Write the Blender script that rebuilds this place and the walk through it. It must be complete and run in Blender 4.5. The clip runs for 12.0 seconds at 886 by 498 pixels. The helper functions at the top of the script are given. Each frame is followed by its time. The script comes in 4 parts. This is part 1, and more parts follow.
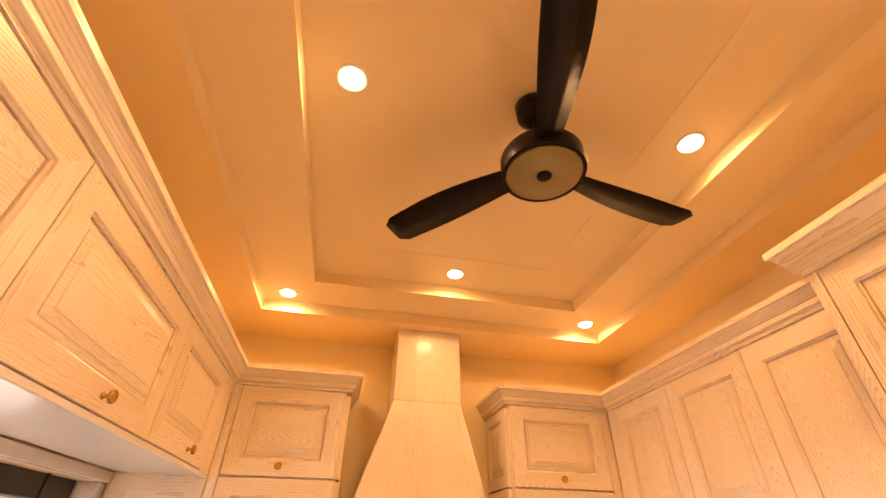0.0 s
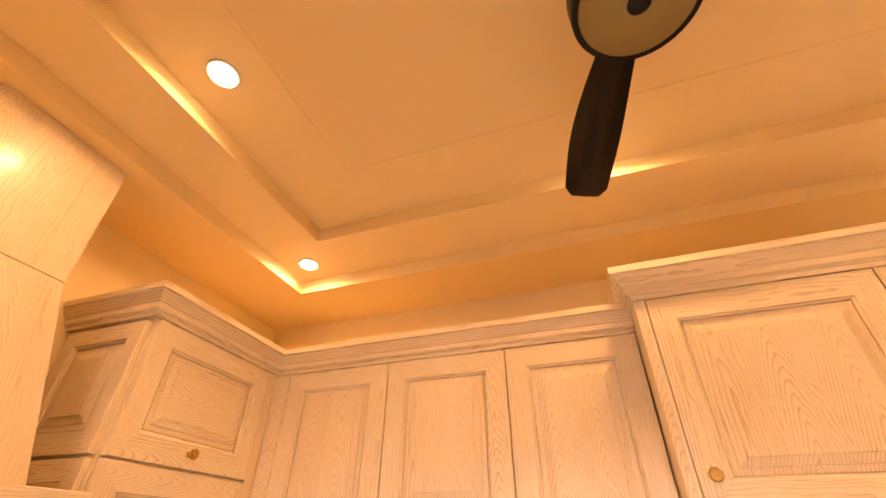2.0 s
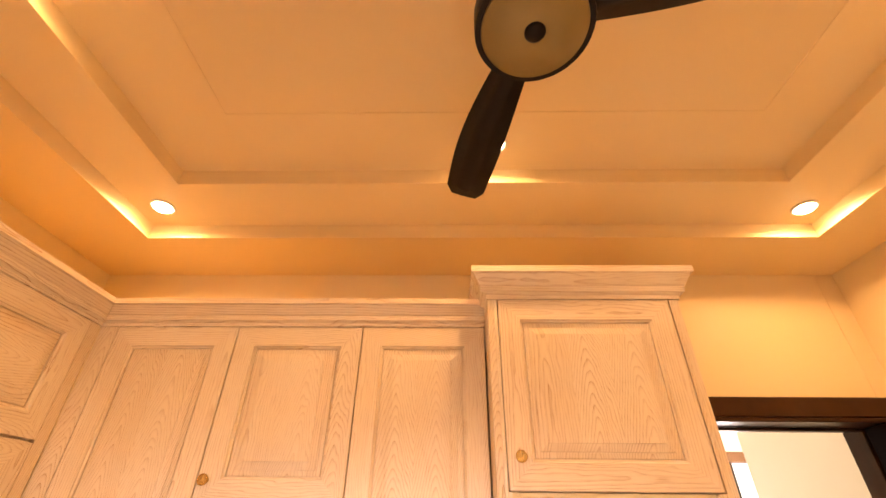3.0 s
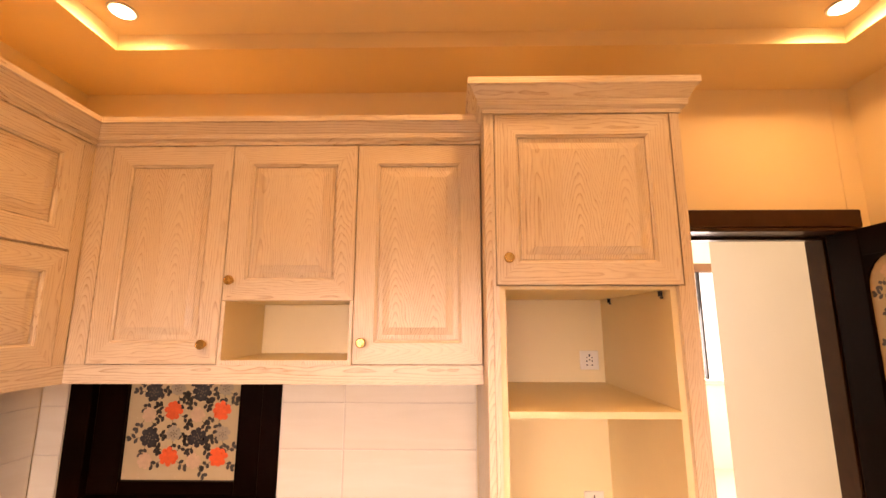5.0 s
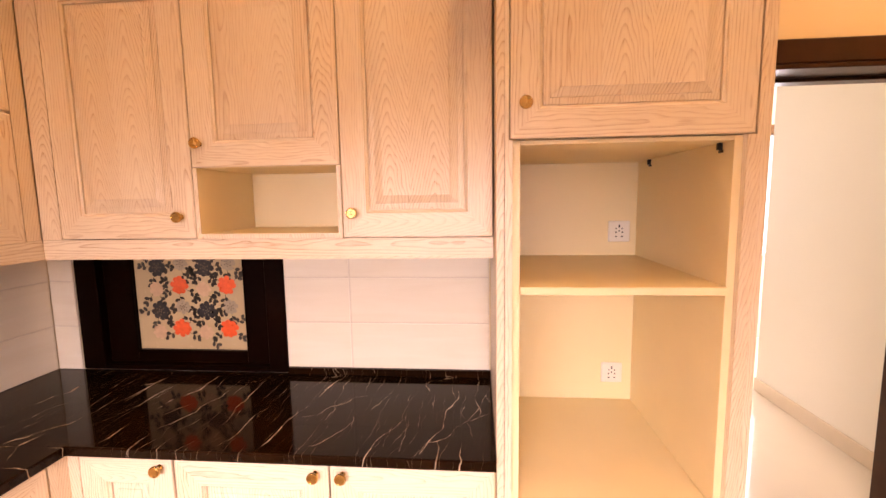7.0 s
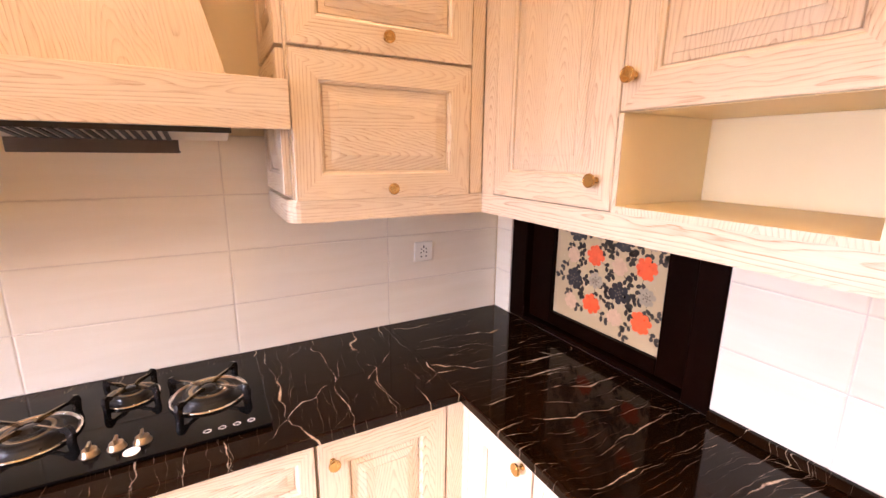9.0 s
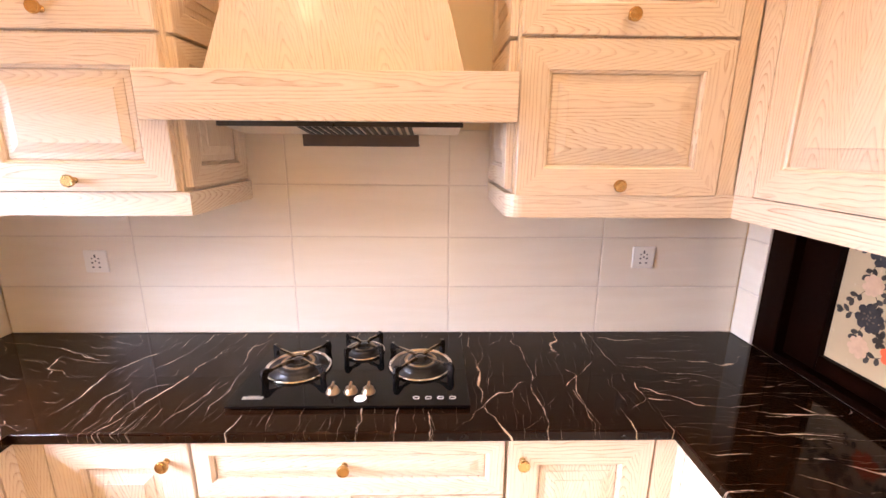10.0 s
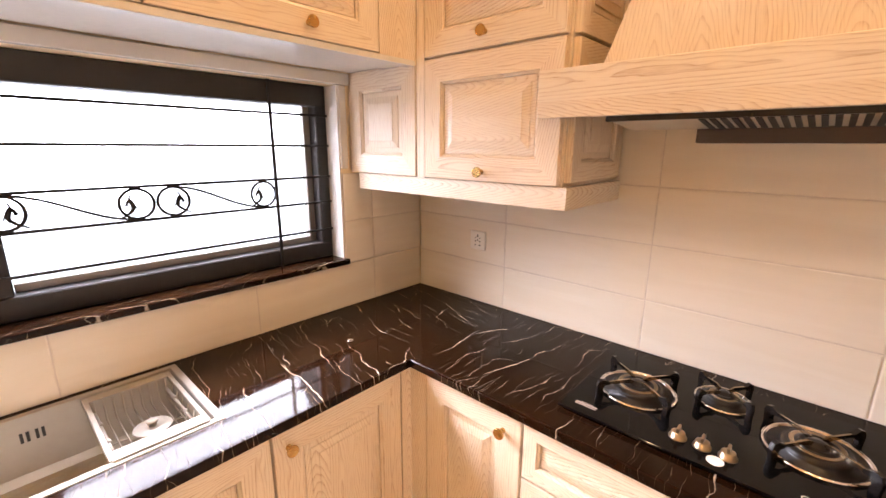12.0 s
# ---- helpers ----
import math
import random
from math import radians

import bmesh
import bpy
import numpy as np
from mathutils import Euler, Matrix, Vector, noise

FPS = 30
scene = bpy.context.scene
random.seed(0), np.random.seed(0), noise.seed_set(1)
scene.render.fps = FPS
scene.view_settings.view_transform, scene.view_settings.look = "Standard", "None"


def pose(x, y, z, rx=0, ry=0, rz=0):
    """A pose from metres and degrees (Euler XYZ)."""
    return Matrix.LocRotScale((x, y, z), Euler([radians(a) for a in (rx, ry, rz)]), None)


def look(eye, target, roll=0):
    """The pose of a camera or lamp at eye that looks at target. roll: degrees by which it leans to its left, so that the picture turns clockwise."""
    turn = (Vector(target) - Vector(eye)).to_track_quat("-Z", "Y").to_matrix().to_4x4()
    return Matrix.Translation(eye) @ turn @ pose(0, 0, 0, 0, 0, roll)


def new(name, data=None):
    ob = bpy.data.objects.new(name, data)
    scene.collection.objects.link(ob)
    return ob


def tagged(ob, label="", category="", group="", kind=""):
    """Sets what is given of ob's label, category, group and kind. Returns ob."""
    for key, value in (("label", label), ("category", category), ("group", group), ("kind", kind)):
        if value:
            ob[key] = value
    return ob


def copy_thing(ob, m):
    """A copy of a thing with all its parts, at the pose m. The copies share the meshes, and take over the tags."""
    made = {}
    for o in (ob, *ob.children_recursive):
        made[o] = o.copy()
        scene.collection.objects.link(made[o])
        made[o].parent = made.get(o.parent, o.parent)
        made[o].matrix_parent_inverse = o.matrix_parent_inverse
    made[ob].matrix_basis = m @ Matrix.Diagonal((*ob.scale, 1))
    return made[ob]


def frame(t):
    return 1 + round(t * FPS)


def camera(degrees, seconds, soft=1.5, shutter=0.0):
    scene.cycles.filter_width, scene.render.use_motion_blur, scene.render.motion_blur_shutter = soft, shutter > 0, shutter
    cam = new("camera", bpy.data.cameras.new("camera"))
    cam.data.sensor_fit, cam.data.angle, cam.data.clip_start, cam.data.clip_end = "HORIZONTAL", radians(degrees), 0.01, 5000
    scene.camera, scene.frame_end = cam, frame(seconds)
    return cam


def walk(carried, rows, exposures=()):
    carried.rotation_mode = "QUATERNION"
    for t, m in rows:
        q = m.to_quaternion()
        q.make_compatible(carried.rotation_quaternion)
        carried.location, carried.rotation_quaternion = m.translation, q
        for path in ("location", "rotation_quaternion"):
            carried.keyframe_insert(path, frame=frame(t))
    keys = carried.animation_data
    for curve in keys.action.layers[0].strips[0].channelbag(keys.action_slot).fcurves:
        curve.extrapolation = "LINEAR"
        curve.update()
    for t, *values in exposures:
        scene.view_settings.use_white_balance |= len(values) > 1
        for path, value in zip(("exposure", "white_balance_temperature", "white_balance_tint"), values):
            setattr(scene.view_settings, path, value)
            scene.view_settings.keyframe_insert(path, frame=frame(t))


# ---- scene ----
# ---- camera and the figures of the light ----
EXPOSURES = [(0, -0.53, 8900, 30), (2.5, -0.53, 8600, 27), (4.5, -0.76, 9300, 32), (5.5, -0.88, 9500, 35), (6.0, -0.80, 8000, 33), (6.5, -0.83, 7900, 34), (8.3, -0.32, 6150, 29), (9.0, -0.24, 5800, 23), (10.5, 0.07, 5450, 19), (11.1, 0.11, 5400, 18), (12, -0.42, 6100, 17)]
WINDOW_WATTS, HALL_WATTS, LAMP_WATTS, LAMP_COLOUR, BACKDROP_GLOW = 168.0, 200.0, 7.6, (1.0, 0.63, 0.295), 4.5
cam = camera(92.5, 12.0)
PATH = [
    (0, (-0.024, -0.25, 1.671), (0.298, 1.36, 2.814), 1.1),
    (0.5, (0.011, 0.025, 1.677), (0.597, 1.555, 2.824), 1.4),
    (1, (-0.013, 0.417, 1.701), (0.95, 1.75, 2.84), 1.2),
    (1.5, (-0.016, 0.769, 1.706), (1.278, 1.771, 2.855), 1.3),
    (2, (-0.049, 0.831, 1.716), (1.49, 1.379, 2.87), 0.5),
    (2.5, (-0.054, 0.801, 1.724), (1.585, 0.928, 2.862), 0.5),
    (2.7, (-0.057, 0.793, 1.721), (1.591, 0.859, 2.853), 0.7),
    (4.3, (-0.076, 0.777, 1.699), (1.834, 0.825, 2.289), 0.3),
    (4.5, (-0.074, 0.777, 1.677), (1.853, 0.82, 2.209), 0.2),
    (5, (-0.063, 0.775, 1.664), (1.908, 0.806, 2.005), -0.0),
    (5.5, (-0.047, 0.766, 1.651), (1.948, 0.785, 1.793), -0.2),
    (6, (-0.019, 0.746, 1.625), (1.98, 0.746, 1.58), -0.4),
    (6.5, (0.059, 0.701, 1.627), (2.05, 0.683, 1.44), -0.7),
    (8.3, (0.616, 0.737, 1.628), (2.106, 2.032, 1.302), 0.5),
    (8.5, (0.659, 0.773, 1.637), (1.974, 2.233, 1.261), 0.6),
    (8.9, (0.618, 0.905, 1.638), (1.673, 2.552, 1.222), 0.6),
    (9, (0.657, 0.92, 1.646), (1.597, 2.631, 1.208), 0.6),
    (9.5, (0.644, 0.964, 1.661), (1.161, 2.833, 1.173), 0.5),
    (10, (0.643, 0.975, 1.646), (0.684, 2.917, 1.17), 0.4),
    (10.5, (0.619, 0.963, 1.636), (0.286, 2.882, 1.178), 0.5),
    (11, (0.611, 0.941, 1.646), (-0.07, 2.763, 1.181), 0.3),
    (11.5, (0.589, 0.963, 1.633), (-0.42, 2.625, 1.163), 0.5),
    (12, (0.522, 1.035, 1.628), (-0.786, 2.473, 1.156), 0.4),
]
walk(cam, [(t, look(eye, target, roll)) for t, eye, target, roll in PATH], EXPOSURES)

# ---- light ----
world = bpy.data.worlds.new("sky")
scene.world = world
world.use_nodes = True
wt = world.node_tree
sky = wt.nodes.new("ShaderNodeTexSky")
sky.sky_type, sky.sun_disc = "NISHITA", False
sky.sun_elevation, sky.sun_rotation = radians(48), radians(-60)
wt.links.new(sky.outputs["Color"], wt.nodes["Background"].inputs["Color"])
wt.nodes["Background"].inputs["Strength"].default_value = 0.12

# room planes
EAST, WEST, NORTH, SOUTH = 1.88, -1.06, 2.592, -1.17
CEIL, MID, TOP = 2.79, 2.86, 2.93
HALL_FLOOR = 0.19


def area(name, m, sx, sy, watts, colour, spread=180, shape="RECTANGLE"):
    data = bpy.data.lights.new(name, "AREA")
    data.shape, data.size, data.size_y = shape, sx, sy
    data.energy, data.color, data.spread = watts, colour, radians(spread)
    ob = new(name, data)
    ob.matrix_basis = m
    return ob


# sky light that enters by the sink window and by the hall window
area("window_daylight", look((WEST - 0.33, 1.16, 1.62), (WEST + 0.67, 1.16, 0.70)), 1.85, 0.66, WINDOW_WATTS, (0.96, 0.94, 1.0), 100)
area("hall_daylight", look((4.72, -1.9, 1.7), (3.0, -1.2, 1.2)), 2.1, 1.3, HALL_WATTS, (0.80, 0.90, 1.0))


# ---- materials ----
def material(name):
    m = bpy.data.materials.new(name)
    m.use_nodes = True
    nt = m.node_tree
    return m, nt, nt.nodes["Principled BSDF"]


def node(nt, kind, inputs=None, **props):
    n = nt.nodes.new("ShaderNode" + kind)
    for k, v in props.items():
        setattr(n, k, v)
    for k, v in (inputs or {}).items():
        if hasattr(v, "links") and hasattr(v, "is_output"):
            nt.links.new(v, n.inputs[k])
        else:
            n.inputs[k].default_value = v
    return n


def math_node(nt, op, a, b=0.0, c=0.0):
    n = nt.nodes.new("ShaderNodeMath")
    n.operation = op
    for i, v in enumerate((a, b, c)):
        if hasattr(v, "is_output"):
            nt.links.new(v, n.inputs[i])
        else:
            n.inputs[i].default_value = v
    return n.outputs[0]


def ramp(nt, fac, stops):
    n = nt.nodes.new("ShaderNodeValToRGB")
    while len(n.color_ramp.elements) < len(stops):
        n.color_ramp.elements.new(0.5)
    for e, (p, c) in zip(n.color_ramp.elements, stops):
        e.position, e.color = p, (*c, 1)
    nt.links.new(fac, n.inputs[0])
    return n.outputs[0]


def mix(nt, fac, a, b, blend="MIX"):
    n = nt.nodes.new("ShaderNodeMix")
    n.data_type, n.blend_type = "RGBA", blend
    for i, v in ((0, fac), (6, a), (7, b)):
        if hasattr(v, "is_output"):
            nt.links.new(v, n.inputs[i])
        else:
            n.inputs[i].default_value = v if i == 0 else (*v, 1)
    return n.outputs[2]


def bump(nt, bsdf, height, strength, distance=0.002):
    n = node(nt, "Bump", {"Height": height, "Strength": strength, "Distance": distance})
    nt.links.new(n.outputs[0], bsdf.inputs["Normal"])


def coords(nt, shift=True):
    """Object coordinates, moved by a random amount for each object."""
    tc = nt.nodes.new("ShaderNodeTexCoord")
    if not shift:
        return tc.outputs["Object"]
    info = nt.nodes.new("ShaderNodeObjectInfo")
    off = math_node(nt, "MULTIPLY", info.outputs["Random"], 7.0)
    comb = node(nt, "CombineXYZ", {"X": math_node(nt, "MULTIPLY", info.outputs["Random"], 0.31), "Y": off, "Z": off})
    return node(nt, "VectorMath", {0: tc.outputs["Object"], 1: comb.outputs[0]}, operation="ADD").outputs[0]


def ash(name, along="z", light=(0.79, 0.678, 0.522), dark=(0.42, 0.23, 0.10), across="x", lines=1.0, coat=(0.18, 0.25), straight=0.28):
    """Limed ash: glued staves, some with arched grain and some straight, with fine open pores."""
    m, nt, b = material(name)
    sep = node(nt, "SeparateXYZ", {0: coords(nt)})
    u = math_node(nt, "ADD", sep.outputs["X"], sep.outputs["Y"]) if across == "x" else sep.outputs[across.upper()]
    v = sep.outputs[along.upper()]
    stave = math_node(nt, "FLOOR", math_node(nt, "DIVIDE", u, 0.13))
    rnd = node(nt, "TexWhiteNoise", {"W": stave}, noise_dimensions="1D").outputs["Value"]
    rnd2 = node(nt, "TexWhiteNoise", {"W": math_node(nt, "ADD", stave, 41.3)}, noise_dimensions="1D").outputs["Value"]
    warp = node(nt, "CombineXYZ", {"X": math_node(nt, "MULTIPLY", u, 9.0), "Y": math_node(nt, "MULTIPLY", v, 2.4), "Z": math_node(nt, "MULTIPLY", rnd, 30.0)})
    big = node(nt, "TexNoise", {"Vector": warp.outputs[0], "Scale": 1.0, "Detail": 3.0, "Roughness": 0.55}).outputs["Fac"]
    x0 = math_node(nt, "SUBTRACT", math_node(nt, "FLOORED_MODULO", u, 0.13), math_node(nt, "ADD", math_node(nt, "MULTIPLY", rnd2, 0.07), 0.03))
    x0 = math_node(nt, "ADD", x0, math_node(nt, "MULTIPLY", math_node(nt, "SUBTRACT", big, 0.5), 0.035))
    arch = math_node(nt, "SQRT", math_node(nt, "ADD", math_node(nt, "MULTIPLY", x0, x0), 0.00012))
    flat_sawn = math_node(nt, "GREATER_THAN", rnd2, straight)
    slope = math_node(nt, "ADD", math_node(nt, "MULTIPLY", flat_sawn, 23.0), 1.6)
    f = math_node(nt, "ADD", math_node(nt, "MULTIPLY", arch, 118.0), math_node(nt, "MULTIPLY", v, slope))
    f = math_node(nt, "ADD", f, math_node(nt, "MULTIPLY", big, 6.0))
    f = math_node(nt, "ADD", f, math_node(nt, "MULTIPLY", rnd, 13.0))
    saw = math_node(nt, "FRACT", f)
    line = ramp(nt, saw, [(0.0, (0.10, 0.10, 0.10)), (0.40, (0, 0, 0)), (0.70, (0.22, 0.22, 0.22)), (0.88, (0.75, 0.75, 0.75)), (0.95, (1, 1, 1)), (1.0, (0.10, 0.10, 0.10))])
    pv = node(nt, "CombineXYZ", {"X": math_node(nt, "MULTIPLY", u, 420.0), "Y": math_node(nt, "MULTIPLY", v, 13.0), "Z": 0.0})
    pore = node(nt, "TexNoise", {"Vector": pv.outputs[0], "Scale": 1.0, "Detail": 3.0, "Roughness": 0.65}).outputs["Fac"]
    pore = ramp(nt, pore, [(0.45, (0, 0, 0)), (0.70, (1, 1, 1))])
    lv = node(nt, "CombineXYZ", {"X": math_node(nt, "MULTIPLY", u, 5.0), "Y": math_node(nt, "MULTIPLY", v, 1.1), "Z": rnd})
    cloud = node(nt, "TexNoise", {"Vector": lv.outputs[0], "Scale": 1.3, "Detail": 3.0}).outputs["Fac"]
    strength = ramp(nt, cloud, [(0.32, (0.35, 0.35, 0.35)), (0.66, (1, 1, 1))])
    broken = math_node(nt, "MULTIPLY", math_node(nt, "MULTIPLY", line, strength), math_node(nt, "ADD", math_node(nt, "MULTIPLY", pore, 0.60), 0.52))
    grain = math_node(nt, "ADD", math_node(nt, "MULTIPLY", broken, 0.94 * lines), math_node(nt, "MULTIPLY", pore, 0.17), 0)
    base = mix(nt, rnd, light, tuple(c * k for c, k in zip(light, (0.95, 0.91, 0.86))))
    nt.links.new(mix(nt, grain, base, dark), b.inputs["Base Color"])
    nt.links.new(math_node(nt, "ADD", math_node(nt, "MULTIPLY", grain, 0.25), 0.36), b.inputs["Roughness"])
    bump(nt, b, math_node(nt, "SUBTRACT", 1.0, grain), 0.30, 0.0012)
    b.inputs["Coat Weight"].default_value, b.inputs["Coat Roughness"].default_value = coat
    return m


def plain(name, colour, rough=0.5, metal=0.0, vary=0.06, scale=8.0, bumpy=0.0, shift=True, fine=60.0, gloss=0.5):
    """A surface with soft blotches and a fine grain."""
    m, nt, b = material(name)
    c = coords(nt, shift)
    n1 = node(nt, "TexNoise", {"Vector": c, "Scale": scale, "Detail": 4.0}).outputs["Fac"]
    n2 = node(nt, "TexNoise", {"Vector": c, "Scale": fine, "Detail": 3.0}).outputs["Fac"]
    a = tuple(v * (1 - vary) for v in colour)
    z = tuple(min(v * (1 + vary), 1) for v in colour)
    nt.links.new(mix(nt, n1, a, z), b.inputs["Base Color"])
    r = math_node(nt, "ADD", math_node(nt, "MULTIPLY", n2, 0.12), rough - 0.06)
    nt.links.new(r, b.inputs["Roughness"])
    b.inputs["Metallic"].default_value, b.inputs["Specular IOR Level"].default_value = metal, gloss
    if bumpy:
        bump(nt, b, n2, bumpy, 0.001)
    return m


def marble(name, angle):
    """Brown-black marble with broken gold and white veins that run along one way."""
    m, nt, b = material(name)
    tc = nt.nodes.new("ShaderNodeTexCoord")
    mp = node(nt, "Mapping", {"Vector": tc.outputs["Object"], "Rotation": (0, 0, radians(angle)), "Scale": (1, 1, 1)})
    p = mp.outputs[0]
    for scale, amount, detail in ((3.0, 0.09, 3.0), (22.0, 0.012, 5.0)):
        warp = node(nt, "TexNoise", {"Vector": mp.outputs[0], "Scale": scale, "Detail": detail, "Roughness": 0.6}).outputs["Color"]
        wv = node(nt, "VectorMath", {0: warp, "Scale": amount}, operation="SCALE").outputs[0]
        p = node(nt, "VectorMath", {0: p, 1: wv}, operation="ADD").outputs[0]
    sep = node(nt, "SeparateXYZ", {0: p})
    msk2 = node(nt, "TexNoise", {"Vector": mp.outputs[0], "Scale": 5.0, "Detail": 3.0}).outputs["Fac"]

    def streaks(freq, slant, wander, width, at, lo, hi):
        """Thin ragged lines that come and go along their length."""
        sv = node(nt, "Mapping", {"Vector": p, "Scale": (1.9, 2.6, 2.2), "Location": at}).outputs[0]
        n = node(nt, "TexNoise", {"Vector": sv, "Scale": 1.0, "Detail": 3.0, "Roughness": 0.5}).outputs["Fac"]
        q = math_node(nt, "ADD", math_node(nt, "MULTIPLY", sep.outputs["Y"], freq), math_node(nt, "MULTIPLY", sep.outputs["X"], slant))
        q = math_node(nt, "ADD", q, math_node(nt, "MULTIPLY", n, wander))
        d = math_node(nt, "ABSOLUTE", math_node(nt, "SUBTRACT", math_node(nt, "FRACT", q), 0.5))
        mv = node(nt, "Mapping", {"Vector": p, "Scale": (4.5, freq * 0.9, 3.0), "Location": at}).outputs[0]
        k = node(nt, "TexNoise", {"Vector": mv, "Scale": 1.0, "Detail": 6.0, "Roughness": 0.72}).outputs["Fac"]
        k = ramp(nt, k, [(lo, (0, 0, 0)), (hi, (1, 1, 1))])
        w = math_node(nt, "MULTIPLY", k, width)
        line = math_node(nt, "SUBTRACT", 1.0, math_node(nt, "DIVIDE", d, math_node(nt, "ADD", w, 0.0005)))
        return math_node(nt, "MULTIPLY", math_node(nt, "MINIMUM", math_node(nt, "MAXIMUM", math_node(nt, "MULTIPLY", line, 1.6), 0.0), 1.0), k)

    v1 = streaks(8.0, 0.5, 2.4, 0.034, (3.1, 1.7, 0), 0.46, 0.68)
    v2 = streaks(23.0, -1.5, 3.4, 0.055, (7.3, 2.2, 0), 0.49, 0.72)
    cluster = ramp(nt, msk2, [(0.42, (0.08, 0.08, 0.08)), (0.58, (1, 1, 1))])
    v2 = math_node(nt, "MULTIPLY", v2, cluster)
    v3 = streaks(4.5, 3.6, 3.0, 0.018, (1.4, 9.2, 0), 0.50, 0.70)
    v4 = streaks(46.0, 3.0, 5.0, 0.070, (5.9, 4.4, 0), 0.47, 0.75)
    vein = math_node(nt, "MAXIMUM", math_node(nt, "MAXIMUM", v1, math_node(nt, "MULTIPLY", v2, 0.8)), v3)
    vein = math_node(nt, "MAXIMUM", vein, math_node(nt, "MULTIPLY", math_node(nt, "MULTIPLY", v4, cluster), 0.35))
    tint = mix(nt, msk2, (0.66, 0.42, 0.20), (0.86, 0.76, 0.62))
    ground = mix(nt, node(nt, "TexNoise", {"Vector": p, "Scale": 9.0, "Detail": 5.0, "Roughness": 0.65}).outputs["Fac"], (0.0012, 0.0006, 0.0003), (0.017, 0.0062, 0.0022))
    nt.links.new(mix(nt, vein, ground, tint), b.inputs["Base Color"])
    b.inputs["Roughness"].default_value = 0.07
    b.inputs["Specular IOR Level"].default_value = 0.11
    return m


def tile_mat(name):
    """Cream ceramic with faint wood-like streaks along the tile."""
    m, nt, b = material(name)
    c = coords(nt)
    st = node(nt, "Mapping", {"Vector": c, "Scale": (1.6, 1.6, 14.0)}).outputs[0]
    n1 = node(nt, "TexNoise", {"Vector": st, "Scale": 1.5, "Detail": 5.0, "Distortion": 0.6}).outputs["Fac"]
    f = ramp(nt, n1, [(0.3, (0, 0, 0)), (0.7, (1, 1, 1))])
    nt.links.new(mix(nt, f, (0.80, 0.705, 0.56), (0.84, 0.755, 0.62)), b.inputs["Base Color"])
    b.inputs["Roughness"].default_value = 0.13
    n2 = node(nt, "TexNoise", {"Vector": c, "Scale": 9.0, "Detail": 2.0}).outputs["Fac"]
    bump(nt, b, n2, 0.10, 0.004)
    return m


def emitter(name, colour, strength):
    m = bpy.data.materials.new(name)
    m.use_nodes = True
    nt = m.node_tree
    nt.nodes.remove(nt.nodes["Principled BSDF"])
    e = node(nt, "Emission", {"Color": (*colour, 1), "Strength": strength})
    nt.links.new(e.outputs[0], nt.nodes["Material Output"].inputs[0])
    return m


def glass_mat(name):
    m, nt, b = material(name)
    b.inputs["Transmission Weight"].default_value = 1.0
    b.inputs["Roughness"].default_value, b.inputs["IOR"].default_value = 0.02, 1.45
    return m


ASH_V, ASH_H = ash("limed_ash_upright", "z"), ash("limed_ash_level", "x", across="z")
ASH_Y = ash("limed_ash_lengthwise", "y", across="z")
STILE_V, STILE_H = ash("limed_ash_stile", "z", straight=0.86), ash("limed_ash_rail", "x", across="z", straight=0.72)
CROWN_H, CROWN_Y = ash("limed_ash_crown", "x", across="z", straight=0.9), ash("limed_ash_crown_lengthwise", "y", across="z", straight=0.9)
ASH_HOOD = ash("limed_ash_sheet", "z", lines=0.75, coat=(0.25, 0.15))
PAINT = plain("cream_wall_paint", (0.83, 0.68, 0.43), 0.55, vary=0.03, scale=3.0, bumpy=0.06)
# ceiling colours: more amber on the outer ring, paler from the first step inwards
CEILING_OUTER = plain("ceiling_outer_amber", (0.84, 0.62, 0.31), 0.5, vary=0.03, scale=2.5, bumpy=0.05)
CEILING_INNER = plain("ceiling_inner_cream", (0.85, 0.665, 0.39), 0.4, vary=0.03, scale=2.5, bumpy=0.05)
# door frame's dark stained wood, with the hall light on it put into a browner colour
HALL_LIT_WOOD = plain("hall_lit_dark_wood", (0.045, 0.017, 0.007), 0.32, vary=0.5, scale=14, bumpy=0.15, gloss=0.2)
WARM_WOOD = plain("brown_window_head", (0.20, 0.085, 0.030), 0.45, vary=0.2, scale=14)
PAN_STEEL = plain("satin_steel_pan", (0.62, 0.56, 0.47), 0.35, 0.6, vary=0.05, scale=25)
ARM_STEEL = plain("polished_dark_steel", (0.30, 0.24, 0.17), 0.2, 1.0, vary=0.15, scale=40)
HALL_PAINT = plain("hall_wall_paint", (0.88, 0.82, 0.72), 0.6, vary=0.02, scale=3.0, bumpy=0.05)
LINING = plain("cream_melamine_lining", (0.84, 0.69, 0.41), 0.42, vary=0.04, scale=6.0)
WHITE_PANEL = plain("white_soffit_board", (0.68, 0.65, 0.60), 0.22, vary=0.03)
BRASS = plain("brushed_brass", (0.56, 0.36, 0.13), 0.26, 1.0, vary=0.15, scale=90)
STEEL = plain("brushed_steel", (0.40, 0.36, 0.30), 0.38, 0.65, vary=0.08, scale=25)
CHROME = plain("bright_chrome", (0.80, 0.76, 0.70), 0.10, 1.0, vary=0.03)
IRON = plain("black_iron", (0.006, 0.005, 0.0045), 0.42, vary=0.3, scale=40, bumpy=0.2, gloss=0.35)
EXTRACTOR = plain("grey_extractor_enamel", (0.055, 0.035, 0.024), 0.45, 0.2, vary=0.1, scale=40)
CHAMPAGNE = plain("champagne_metal", (0.42, 0.33, 0.22), 0.3, 1.0, vary=0.1, scale=60)
